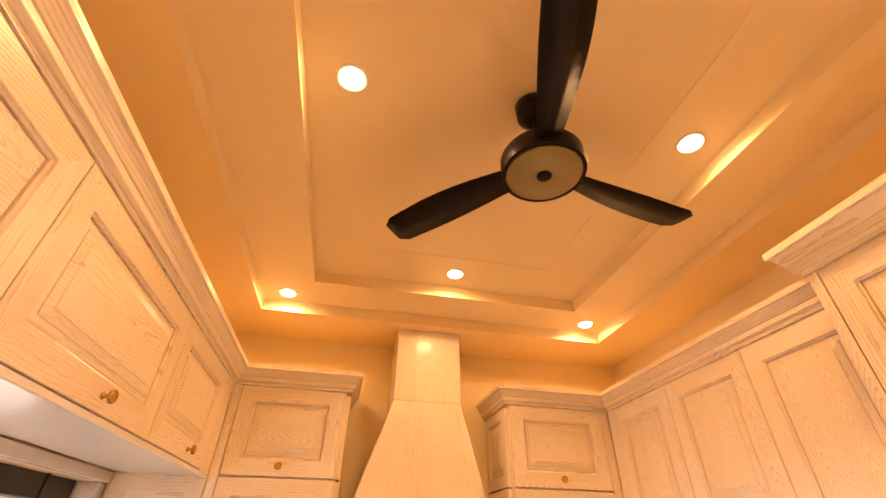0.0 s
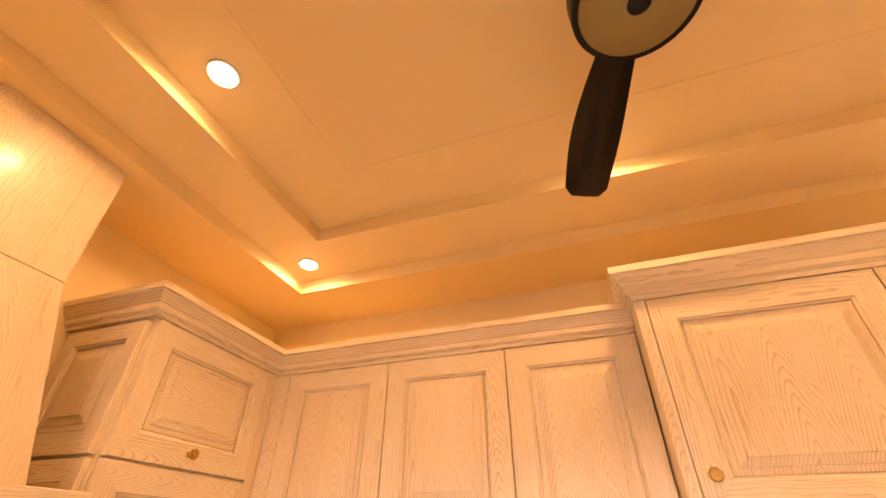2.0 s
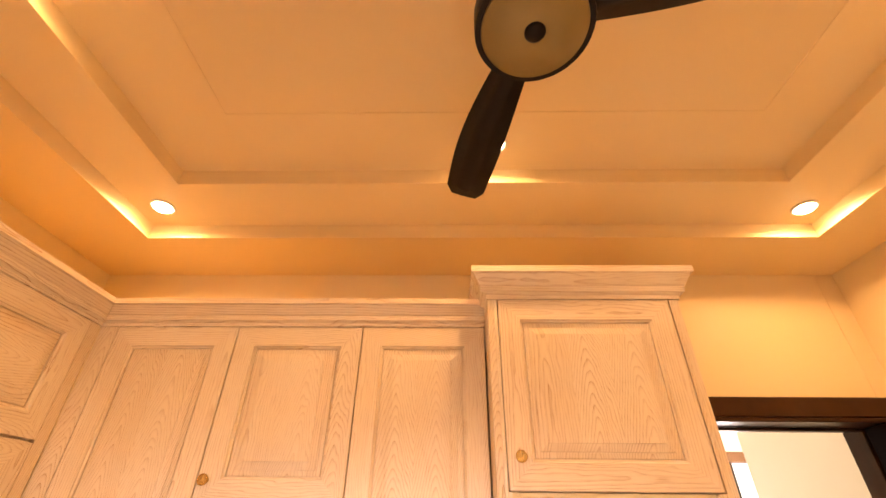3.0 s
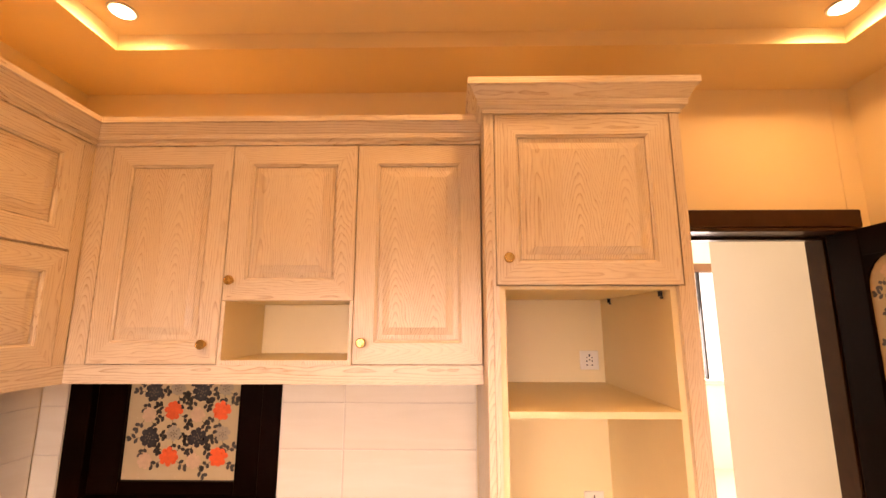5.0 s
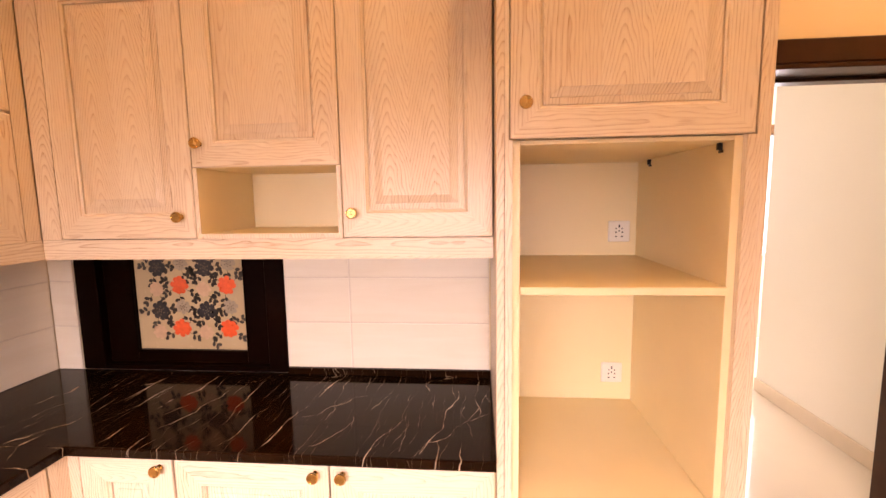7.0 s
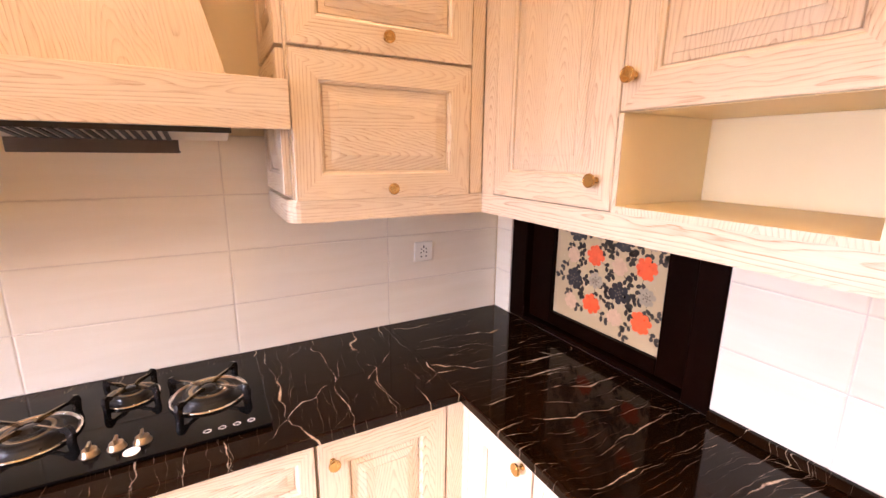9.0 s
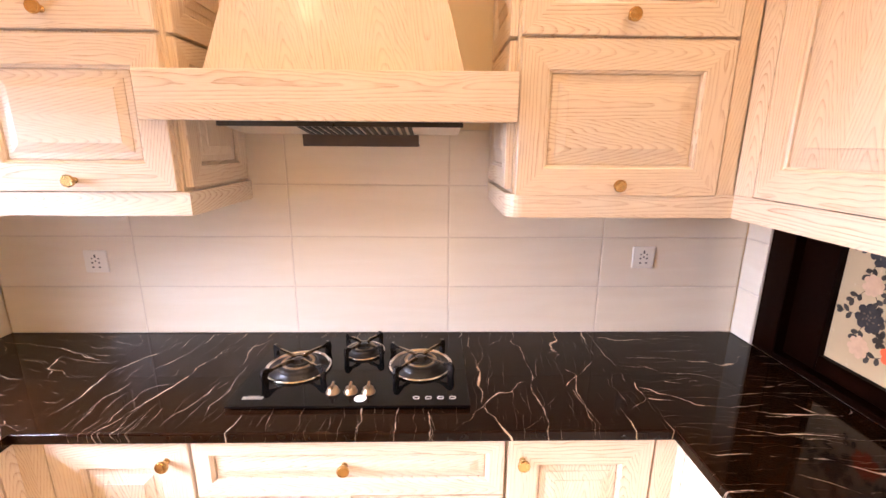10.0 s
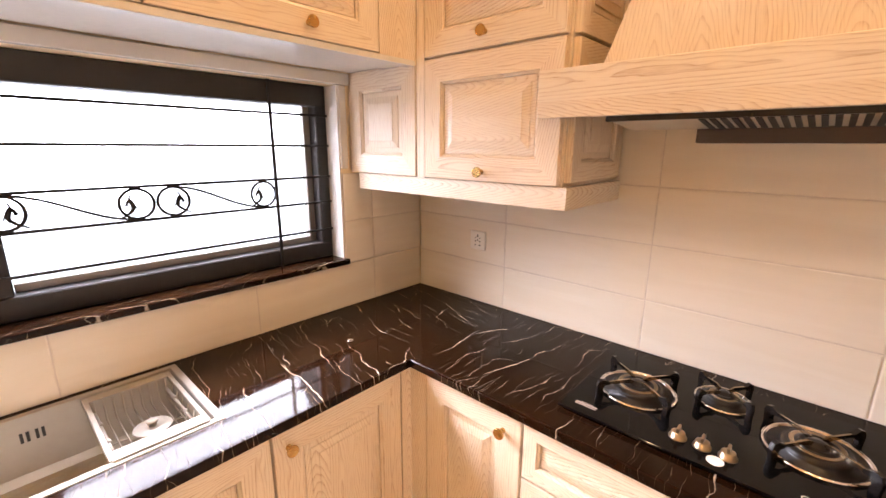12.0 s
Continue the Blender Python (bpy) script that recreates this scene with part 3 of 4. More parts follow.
        part(nm, bm, mt, pane, m=m)
    return pane


# door leaf, standing open into the kitchen
LW, LZ, ST = 0.86, 2.055, 0.175
door = thing("door_1", (EAST + 0.07, DY0, 0), "open dark stained wooden door with a floral glass panel", "door", kind="structure")
LP = Matrix.Translation((EAST + 0.070, DY0 + 0.037, 0.012)) @ Matrix.Rotation(radians(180 - 5), 4, "Z")
PH = LZ - 0.12 - 1.0
bm = boxes((0, ST, 0, 0.033, 0, LZ), (LW - ST, LW, 0, 0.033, 0, LZ), (ST, LW - ST, 0, 0.033, 0, 0.22), (ST, LW - ST, 0, 0.033, 0.80, 1.0), (ST, LW - ST, 0, 0.033, LZ - 0.12, LZ), bevel=0.004)
part("leaf_frame", bm, DARK_WOOD, door, m=LP)
for side in (0, 1):
    r = 0.14
    pts = [(ST, LZ - 0.12)] + [(ST + r - r * math.cos(k * 0.2618), LZ - 0.12 - r + r * math.sin(k * 0.2618)) for k in range(7)]
    if side:
        pts = [(LW - x, z) for x, z in pts]
    bm = bmesh.new()
    fr, bk = ([bm.verts.new((x, y, z)) for x, z in pts] for y in (0.004, 0.030))
    bm.faces.new(fr)
    bm.faces.new(bk[::-1])
    for k in range(len(pts)):
        n = (k + 1) % len(pts)
        bm.faces.new((fr[k], bk[k], bk[n], fr[n]))
    bmesh.ops.recalc_face_normals(bm, faces=bm.faces)
    part("spandrel", bm, DARK_WOOD, door, m=LP)
bm = bmesh.new()
rings(bm, LW - 2 * ST, 0.58, [(0, 0.012), (0.02, 0.016), (0.03, 0.016), (0.075, 0.006), (0.08, 0.005)], (0, 0), 0)
part("leaf_panel", bm, DARK_WOOD, door, m=LP @ Matrix.Translation((ST, 0, 0.22)))
floral_pane(door, LP @ Matrix.Translation((ST, 0.014, 1.0)), LW - 2 * ST, PH, cut=0.14)

# the hatch over the east worktop
hatch = thing("hatch_window", (EAST + 0.03, 2.0, HZ0), "dark wooden serving hatch with a floral glass pane", "window", kind="structure")
HP = facing("E", HY1 - 0.002, HZ0 + 0.002, EAST - 0.006)
HW, HH = HY1 - HY0 - 0.004, HZ1 - HZ0 - 0.004
PL, PR, PB = HY1 - 2.231, HY1 - 1.72, 0.078
bm = boxes((0, 0.10, 0, 0.14, 0, HH), (HW - 0.085, HW, 0, 0.14, 0, HH), (0.10, HW - 0.085, 0, 0.14, HH - 0.06, HH), (0.10, HW - 0.085, 0.0, 0.14, 0, 0.022), bevel=0.003)
part("casing", bm, DARK_WOOD, hatch, m=HP)
bm = boxes((0.101, PL, 0.035, 0.08, 0.023, HH - 0.061), (PR, HW - 0.086, 0.035, 0.08, 0.023, HH - 0.061), (PL, PR, 0.035, 0.08, 0.023, PB), (PL, PR, 0.035, 0.08, HH - 0.13, HH - 0.061), bevel=0.004)
part("sash", bm, DARK_WOOD, hatch, m=HP)
floral_pane(hatch, HP @ Matrix.Translation((PL, 0.058, PB)), PR - PL, HH - 0.13 - PB)


# ---- upper cabinets ----
CASE_B, CASE_T, RAIL_B = 1.514, 2.345, 1.447


def crown(name, path, z, label, big=1.0):
    k = big
    prof = [(-0.02, 0), (0.005, 0), (0.005, 0.012 * k), (0.020 * k, 0.020 * k), (0.021 * k, 0.038 * k), (0.025 * k, 0.041 * k), (0.043 * k, 0.074 * k), (0.051 * k, 0.077 * k), (0.051 * k, 0.098 * k), (-0.02, 0.098 * k)]
    mats = [0 if abs(b[0] - a[0]) > abs(b[1] - a[1]) else 1 for a, b in zip(path, path[1:])]
    bm = sweep(bmesh.new(), [(p[0], p[1]) for p in path], prof, mats)
    bmesh.ops.translate(bm, verts=bm.verts, vec=(0, 0, z))
    return tagged(part(name, bm, (CROWN_H, CROWN_Y), None), label, "crown molding", "crown moldings of the cabinets")


def rail(name, path, label, z0=RAIL_B, z1=CASE_B):
    prof = [(-0.02, 0), (0, 0), (0, z1 - z0 - 0.001), (-0.02, z1 - z0 - 0.001)]
    mats = [0 if abs(b[0] - a[0]) > abs(b[1] - a[1]) else 1 for a, b in zip(path, path[1:])]
    bm = sweep(bmesh.new(), path, prof, mats)
    bmesh.ops.translate(bm, verts=bm.verts, vec=(0, 0, z0))
    return tagged(part(name, bm, (ASH_H, ASH_Y), None), label, "light rail", "light rails under the cabinets")


NF, EF, WF = 2.161, 1.49, -0.64      # door faces
G = "wall cabinets"
LAB = "limed ash wall cabinet with raised-panel doors"

# north, beside the hood: the one next to the window
c = thing("wall_cabinet", (-0.55, NORTH, CASE_B), LAB + " beside the window", "cabinet", G)
NLX0, NLX1 = -0.598, -0.062
part("body", boxes((WEST + 0.003, NLX1 + 0.004, NF + 0.022, NORTH - 0.003, CASE_B, 1.922), (WF - 0.02, NLX1 + 0.004, NF + 0.022, NORTH - 0.003, 1.922, CASE_T)), ASH_V, c)
part("filler", boxes((WF + 0.0, NLX0 - 0.002, NF + 0.004, NF + 0.022, CASE_B, CASE_T)), ASH_V, c)
panel_door(c, facing("N", NLX0, CASE_B, NF), NLX1 - NLX0, 1.918 - CASE_B, (0.262, 0.032), True)
panel_door(c, facing("N", NLX0, 1.923, NF), NLX1 - NLX0, CASE_T - 1.923, (0.262, 0.045), True)
panel_door(c, facing("N", WEST + 0.008, CASE_B, NF), WF - WEST - 0.010, 1.920 - CASE_B, None, False, "end_panel")
for z0, z1 in ((CASE_B + 0.01, 1.918), (1.925, CASE_T - 0.01)):
    panel_door(c, facing("W", NF + 0.03, z0, NLX1 + 0.026), NORTH - NF - 0.06, z1 - z0, None, False, "side_panel", 0.06)

# north, the other side of the hood
c = thing("wall_cabinet", (1.16, NORTH, CASE_B), LAB + " by the hood", "cabinet", G)
NRX0, NRX1 = 0.868, 1.440
part("body", boxes((NRX0 - 0.004, EF + 0.02, NF + 0.022, NORTH - 0.003, CASE_B, CASE_T)), ASH_V, c)
part("filler", boxes((NRX1 + 0.002, EF - 0.002, NF + 0.004, NF + 0.022, CASE_B, CASE_T)), ASH_V, c)
panel_door(c, facing("N", NRX0, CASE_B - 0.006, NF), NRX1 - NRX0, 1.918 - CASE_B + 0.006, (0.285, 0.032), True)
panel_door(c, facing("N", NRX0, 1.923, NF), NRX1 - NRX0, CASE_T - 1.923, (0.278, 0.045), True)
for z0, z1 in ((CASE_B + 0.01, 1.918), (1.925, CASE_T - 0.01)):
    panel_door(c, facing("E", NORTH - 0.03, z0, NRX0 - 0.026), NORTH - NF - 0.06, z1 - z0, None, False, "side_panel", 0.06)

# east run: tall door, short door over an open niche, tall door
E_Y = (2.092, 1.613, 1.127, 0.6565)
for i, (ya, yb, z0, kx, kz) in enumerate(((E_Y[0], E_Y[1], CASE_B, 0.43, 0.072), (E_Y[1], E_Y[2], 1.741, 0.032, 0.075), (E_Y[2], E_Y[3], CASE_B, 0.036, 0.078))):
    extra = (" in the corner", " over an open niche", " beside the tall cabinet")[i]
    c = thing("wall_cabinet", (EAST, (ya + yb) / 2, CASE_B), LAB + extra, "cabinet", G)
    if i == 1:
        part("body", boxes((EF + 0.022, EAST - 0.003, yb + 0.001, ya - 0.001, 1.742, CASE_T)), LINING, c)
        for nm, d in (("niche_side", (EF + 0.004, EAST - 0.003, yb + 0.001, yb + 0.014, CASE_B, 1.741)), ("niche_side", (EF + 0.004, EAST - 0.003, ya - 0.014, ya - 0.001, CASE_B, 1.741)),
                      ("niche_floor", (EF + 0.004, EAST - 0.003, yb + 0.0145, ya - 0.0145, CASE_B, 1.530)), ("niche_back", (EAST - 0.05, EAST - 0.003, yb + 0.0145, ya - 0.0145, 1.5305, 1.741))):
            part(nm, boxes(d), LINING, c, "cream lined open niche")
        part("edge_strip", boxes((EF + 0.001, EF + 0.004, yb + 0.001, yb + 0.014, CASE_B, 1.738), (EF + 0.001, EF + 0.004, ya - 0.014, ya - 0.001, CASE_B, 1.738), (EF + 0.001, EF + 0.004, yb + 0.014, ya - 0.014, CASE_B, 1.530)), ASH_V, c)
    else:
        part("body", boxes((EF + 0.022, EAST - 0.003, yb + 0.001, (ya if i else NF + 0.020) - 0.001, CASE_B, CASE_T)), ASH_V, c)
    if i == 0:
        part("filler", boxes((EF + 0.003, EF + 0.022, ya + 0.002, NF + 0.003, CASE_B, CASE_T)), ASH_V, c)
    panel_door(c, facing("E", ya, z0, EF), ya - yb, CASE_T - z0, (kx, kz))

# west run over the window
W_Y = (-0.30, 0.545, 1.345, 2.00)
for i, (ya, yb) in enumerate(zip(W_Y, W_Y[1:])):
    c = thing("wall_cabinet", (WEST, (ya + yb) / 2, 1.92), "limed ash wall cabinet with one wide door, over the window", "cabinet", G)
    part("body", boxes((WEST + 0.003, WF - 0.022, ya + 0.001, (yb if i < 2 else NF + 0.02) - 0.001, 1.925, CASE_T)), ASH_V, c)
    if i == 2:
        part("filler", boxes((WF - 0.022, WF - 0.003, yb + 0.002, NF + 0.003, 1.905, CASE_T)), ASH_V, c)
    panel_door(c, facing("W", ya, 1.922, WF), yb - ya, CASE_T - 1.922, (0.44 if i < 2 else 0.40, 0.040), True)
soffit = thing("soffit", (WF - 0.2, 0.9, 1.902), "glossy white boards under the cabinets over the window", "soffit", kind="structure")
for d in ((WF - 0.040, WF - 0.002, W_Y[0], NF, 1.902, 1.921), (WEST + 0.24, WF - 0.042, W_Y[0], NF - 0.002, 1.910, 1.924), (WEST + 0.04, WEST + 0.238, W_Y[0], NF - 0.002, 1.916, 1.924)):
    part("board", boxes(d, bevel=0.002), WHITE_PANEL, soffit)
tagged(part("window_trim", boxes((WEST - 0.004, WEST + 0.026, WY0 - 0.06, NF - 0.002, WZ1 - 0.002, 1.915), (WEST + 0.001, WEST + 0.012, WY1 - 0.0, WY1 + 0.035, 1.53, WZ1 - 0.003), bevel=0.003), WHITE_PANEL, None),
       "pale painted trim round the window head", "trim", kind="structure")

crown("crown_molding", [(NLX1 + 0.024, NORTH - 0.002), (NLX1 + 0.024, NF), (WF, NF), (WF, W_Y[0])][::1], CASE_T, "pale ash crown molding over the window cabinets")
crown("crown_molding", [(EF, 0.655), (EF, NF), (NRX0 - 0.024, NF), (NRX0 - 0.024, NORTH - 0.002)], CASE_T, "pale ash crown molding that runs round the corner")
rail("light_rail", [(NLX1 + 0.024, NORTH - 0.002), (NLX1 + 0.024, NF + 0.012), (WEST + 0.05, NF + 0.012)], "pale ash rail under the cabinet by the window")
rail("light_rail", [(EF + 0.006, 0.656), (EF + 0.006, NF + 0.006), *[(NRX0 + 0.023 - 0.045 * math.sin(k * 0.262), NF + 0.051 - 0.045 * math.cos(k * 0.262)) for k in range(7)], (NRX0 - 0.022, NORTH - 0.002)], "pale ash rail under the corner cabinets")

# ---- tall cabinet with open appliance niches ----
TF, TA, TB = 1.345, 0.653, -0.036
c = thing("tall_cabinet", (EAST, 0.31, 0), "tall pale ash cabinet with two empty appliance niches", "cabinet")
part("side", boxes((TF + 0.002, 2.046, TA - 0.022, TA, 0.08, 2.394), bevel=0.001), ASH_V, c)
part("side", boxes((TF + 0.002, 2.046, TB, TB + 0.022, 0.08, 2.394), bevel=0.001), ASH_V, c)
part("stile", boxes((TF, TF + 0.02, 0.610, TA - 0.023, 0.08, 1.783), (TF, TF + 0.02, TA - 0.033, TA - 0.0225, 1.783, 2.394)), ASH_V, c)
part("stile", boxes((TF, TF + 0.02, TB + 0.0225, 0.020, 0.08, 1.783), (TF, TF + 0.02, TB + 0.0225, -0.002, 1.783, 2.394)), ASH_V, c)
for nm, d in (("lining_side", (TF + 0.021, 2.03, 0.588, TA - 0.023, 0.70, 1.783)), ("lining_side", (TF + 0.021, 2.03, TB + 0.023, 0.040, 0.70, 1.783)), ("back", (2.031, 2.045, TB + 0.023, TA - 0.023, 0.70, 2.39)),
              ("lining_top", (TF + 0.021, 2.03, 0.041, 0.587, 1.772, 1.783))):
    part(nm, boxes(d), LINING, c, "cream melamine lining")
part("shelf", boxes((TF + 0.004, 2.029, 0.041, 0.587, 1.364, 1.386), bevel=0.001), LINING, c, "cream shelf with a worn front edge")
part("shelf", boxes((TF + 0.004, 2.029, 0.041, 0.587, 0.722, 0.745), bevel=0.001), LINING, c, "cream shelf, empty")
for x in (TF + 0.075, 1.90):
    part("bracket", boxes((x - 0.005, x + 0.005, 0.042, 0.054, 1.752, 1.771), (x - 0.009, x + 0.009, 0.0415, 0.046, 1.744, 1.7518), bevel=0.001), BURNER, c)
panel_door(c, facing("E", 0.619, 1.784, TF), 0.619 - 0.0, 2.394 - 1.784, (0.041, 0.09))
panel_door(c, facing("E", 0.619, 0.10, TF), 0.619 - 0.0, 0.712 - 0.10, (0.041, 0.52))
part("top", boxes((TF + 0.022, EAST - 0.003, TB + 0.023, TA - 0.023, 2.395, 2.41)), ASH_V, c)
crown("crown_molding", [(EAST - 0.003, TB), (TF, TB), (TF, TA), (EAST - 0.003, TA)], 2.395, "larger pale ash crown molding of the tall cabinet", 1.12)

# ---- base cabinets ----
CT, CB = 0.90, 0.868
NE_, WE_, EE_ = 1.96, -0.471, 1.298      # worktop edges
BN, BE, BW = 1.982, 1.322, -0.492
GB = "base cabinets"
LB = "limed ash base cabinet with brass knobs"


def base_unit(side, plane, a, b, label, fronts):
    lo, hi = min(a, b), max(a, b)
    if side == "N":
        at, dims, pl = ((lo + hi) / 2, NORTH, 0), (lo, hi, plane + 0.022, NORTH - 0.003), (lo, hi, plane + 0.07, plane + 0.085)
    elif side == "E":
        at, dims, pl = (EAST, (lo + hi) / 2, 0), (plane + 0.022, EAST - 0.003, lo, hi), (plane + 0.07, plane + 0.085, lo, hi)
    else:
        at, dims, pl = (WEST, (lo + hi) / 2, 0), (WEST + 0.003, plane - 0.022, lo, hi), (plane - 0.085, plane - 0.07, lo, hi)
    c = thing("base_cabinet", at, label, "cabinet", GB)
    d = dims
    e = 0.016
    part("bottom", boxes((d[0], d[1], d[2], d[3], 0.10, 0.116)), LINING, c)
    for s in ((d[0], d[0] + e, d[2], d[3]), (d[1] - e, d[1], d[2], d[3])) if side == "N" else ((d[0], d[1], d[2], d[2] + e), (d[0], d[1], d[3] - e, d[3])):
        part("side", boxes((*s, 0.117, 0.862)), LINING, c)
    part("plinth", boxes((*pl, 0, 0.099)), ASH_H, c)
    for (x0, w, z0, z1, k, lv) in fronts:
        start = a + x0 if side != "E" else a - x0
        panel_door(c, facing(side, start, z0, plane), w, z1 - z0, k, lv, "drawer" if z1 - z0 < 0.3 else "door", 0.086 if z1 - z0 > 0.3 else 0.047)
    return c


base_unit("N", BN, -0.415, -0.025, LB + " near the sink corner", [(0.0, 0.388, 0.11, 0.86, (0.325, 0.688), False)])
base_unit("N", BN, -0.022, 0.845, "pale limed ash drawer unit under the hob", [(0.0, 0.865, 0.675, 0.86, (0.417, 0.105), True), (0.0, 0.431, 0.11, 0.672, (0.39, 0.49), False), (0.434, 0.431, 0.11, 0.672, (0.04, 0.49), False)])
base_unit("N", BN, 0.848, 1.262, LB + " by the hob", [(0.0, 0.412, 0.11, 0.86, (0.042, 0.682), False)])
base_unit("E", BE, 1.945, 1.634, LB + " under the hatch", [(0.0, 0.309, 0.11, 0.86, (0.27, 0.72), False)])
base_unit("E", BE, 1.632, 0.656, LB + " with a pair of doors", [(0.0, 0.486, 0.11, 0.86, (0.445, 0.72), False), (0.488, 0.486, 0.11, 0.86, (0.04, 0.72), False)])
base_unit("W", BW, 1.462, 1.935, LB + " beside the sink", [(0.0, 0.471, 0.11, 0.86, (0.045, 0.688), False)])
base_unit("W", BW, 0.46, 1.460, LB + " under the sink", [(0.0, 0.499, 0.11, 0.86, (0.46, 0.688), False), (0.501, 0.497, 0.11, 0.86, (0.04, 0.688), False)])
base_unit("W", BW, -0.55, 0.458, LB + " past the sink", [(0.0, 0.503, 0.11, 0.86, (0.46, 0.688), False), (0.505, 0.501, 0.11, 0.86, (0.04, 0.688), False)])
tagged(part("corner_post", boxes((BW - 0.02, -0.418, BN + 0.003, BN + 0.02, 0.1, 0.862), (BW - 0.02, BW - 0.003, 1.938, BN + 0.002, 0.1, 0.862)), ASH_V, None), "pale ash corner filler by the sink", "filler strip")
tagged(part("corner_post", boxes((1.265, BE + 0.02, BN + 0.003, BN + 0.02, 0.1, 0.862), (BE + 0.003, BE + 0.02, 1.948, BN + 0.002, 0.1, 0.862)), ASH_V, None), "pale ash corner filler by the hatch", "filler strip")

# ---- worktop: three slabs ----
SX0, SX1, SY0, SY1 = -1.030, -0.598, 0.50, 1.392      # sink opening


def slab(mt, xs, ys, rounded, hole=None):
    """One slab on a grid of cuts, an opening left out; the edges that `rounded` picks are eased."""
    bm = bmesh.new()
    cells = {(i, j) for i in range(len(xs) - 1) for j in range(len(ys) - 1)} - {hole}
    pts = {}

    def at(i, j, z):
        if (i, j, z) not in pts:
            pts[i, j, z] = bm.verts.new((xs[i], ys[j], z))
        return pts[i, j, z]

    for i, j in cells:
        ring = ((i, j), (i + 1, j), (i + 1, j + 1), (i, j + 1))
        bm.faces.new([at(a, b, CT) for a, b in ring])
        bm.faces.new([at(a, b, CB) for a, b in ring[::-1]])
        for k, other in enumerate(((i, j - 1), (i + 1, j), (i, j + 1), (i - 1, j))):
            if other not in cells:
                a, b = ring[k], ring[(k + 1) % 4]
                bm.faces.new((at(*a, CB), at(*b, CB), at(*b, CT), at(*a, CT)))
    es = [e for e in bm.edges if abs(e.verts[0].co.z - e.verts[1].co.z) < 0.001 and all(rounded(v.co) for v in e.verts)]
    bmesh.ops.bevel(bm, geom=es, offset=0.006, segments=3, profile=0.6, affect="EDGES")
    part("slab", bm, mt, top)


top = thing("worktop", (0.4, NORTH, CB), "polished black marble worktop with gold veins", "worktop")
slab(MARBLE_N, (WE_ + 0.0006, EE_ - 0.0006), (NE_, NORTH - 0.002), lambda p: p.y < NE_ + 0.001)
slab(MARBLE_E, (EE_, EAST - 0.002), (0.655, NE_, NORTH - 0.002), lambda p: p.x < EE_ + 0.001 and p.y < NE_ + 0.001)
slab(MARBLE_W, (WEST + 0.002, SX0, SX1, WE_), (-0.55, SY0, SY1, NE_, NORTH - 0.002), lambda p: p.x > WE_ - 0.001 and p.y < NE_ + 0.001, (1, 1))
part("backsplash_lip", boxes((EAST - 0.022, EAST - 0.002, 0.655, HY0 - 0.002, CT + 0.001, CT + 0.030), bevel=0.002), MARBLE_E, top)

# ---- sink ----
c = thing("sink", (-0.81, 0.95, 0.70), "brushed steel sink with overflow slots, set in the worktop", "sink")
bm = bmesh.new()
for (x0, x1, y0, y1) in ((SX0 + 0.001, SX0 + 0.022, SY0 + 0.001, SY1 - 0.001), (SX1 - 0.022, SX1 - 0.001, SY0 + 0.001, SY1 - 0.001), (SX0 + 0.022, SX1 - 0.022, SY0 + 0.001, SY0 + 0.022), (SX0 + 0.022, SX1 - 0.022, SY1 - 0.022, SY1 - 0.001)):
    box(bm, x0, x1, y0, y1, CT - 0.03, CT + 0.003, 0.0015)
part("rim", bm, STEEL, c)
bm = bmesh.new()
a0, a1, b0, b1 = SX0 + 0.021, SX1 - 0.021, SY0 + 0.021, SY1 - 0.021
rows = []
for (o, z) in ((0, CT - 0.002), (0.002, CT - 0.17), (0.012, CT - 0.195), (0.03, CT - 0.2)):
    rows.append([bm.verts.new((x, y, z)) for x, y in ((a0 + o, b0 + o), (a1 - o, b0 + o), (a1 - o, b1 - o), (a0 + o, b1 - o))])
for p, r in zip(rows, rows[1:]):
    for j in range(4):
        bm.faces.new((p[j], p[(j + 1) % 4], r[(j + 1) % 4], r[j]))
bm.faces.new(rows[-1])
bmesh.ops.recalc_face_normals(bm, faces=bm.faces[:])
bmesh.ops.solidify(bm, geom=bm.faces[:], thickness=0.0015)
part("basin", bm, STEEL, c)
part("overflow_slots", boxes(*[(a0 + 0.0022, a0 + 0.0035, 1.0 + k, 1.007 + k, CT - 0.075, CT - 0.045) for k in (0, 0.013, 0.032, 0.045)]), SLOT, c, "dark overflow slots")
bm = bmesh.new()
lathe(bm, [(0.056, 0), (0.056, 0.004), (0.044, 0.007), (0.040, 0.003), (0.024, 0.003), (0.024, 0.012), (0.017, 0.016), (0.006, 0.018)], Matrix.Translation((-0.80, 1.255, CT - 0.2)), 28)
part("drain", bm, STEEL, c, "round steel drain")

# wire basket hung in the sink
c = thing("sink_basket", (-0.81, 1.255, 0.80), "steel wire draining basket hung in the sink", "basket")
k0, k1, l0, l1 = SX0 + 0.040, SX1 - 0.026, 1.137, 1.360
part("rim", boxes((k0, k1, l0, l0 + 0.012, CT - 0.012, CT + 0.004), (k0, k1, l1 - 0.012, l1, CT - 0.012, CT + 0.004), (k0, k0 + 0.035, l0 + 0.012, l1 - 0.012, CT + 0.001, CT + 0.004), (k1 - 0.032, k1, l0 + 0.012, l1 - 0.012, CT + 0.001, CT + 0.004), bevel=0.001), STEEL, c)
slats = [(k0 + 0.034, k0 + 0.036, l0 + 0.014, l1 - 0.014, CT - 0.016, CT), (k0 + 0.034, k0 + 0.036, l0 + 0.014, l1 - 0.014, CT - 0.060, CT - 0.051)]
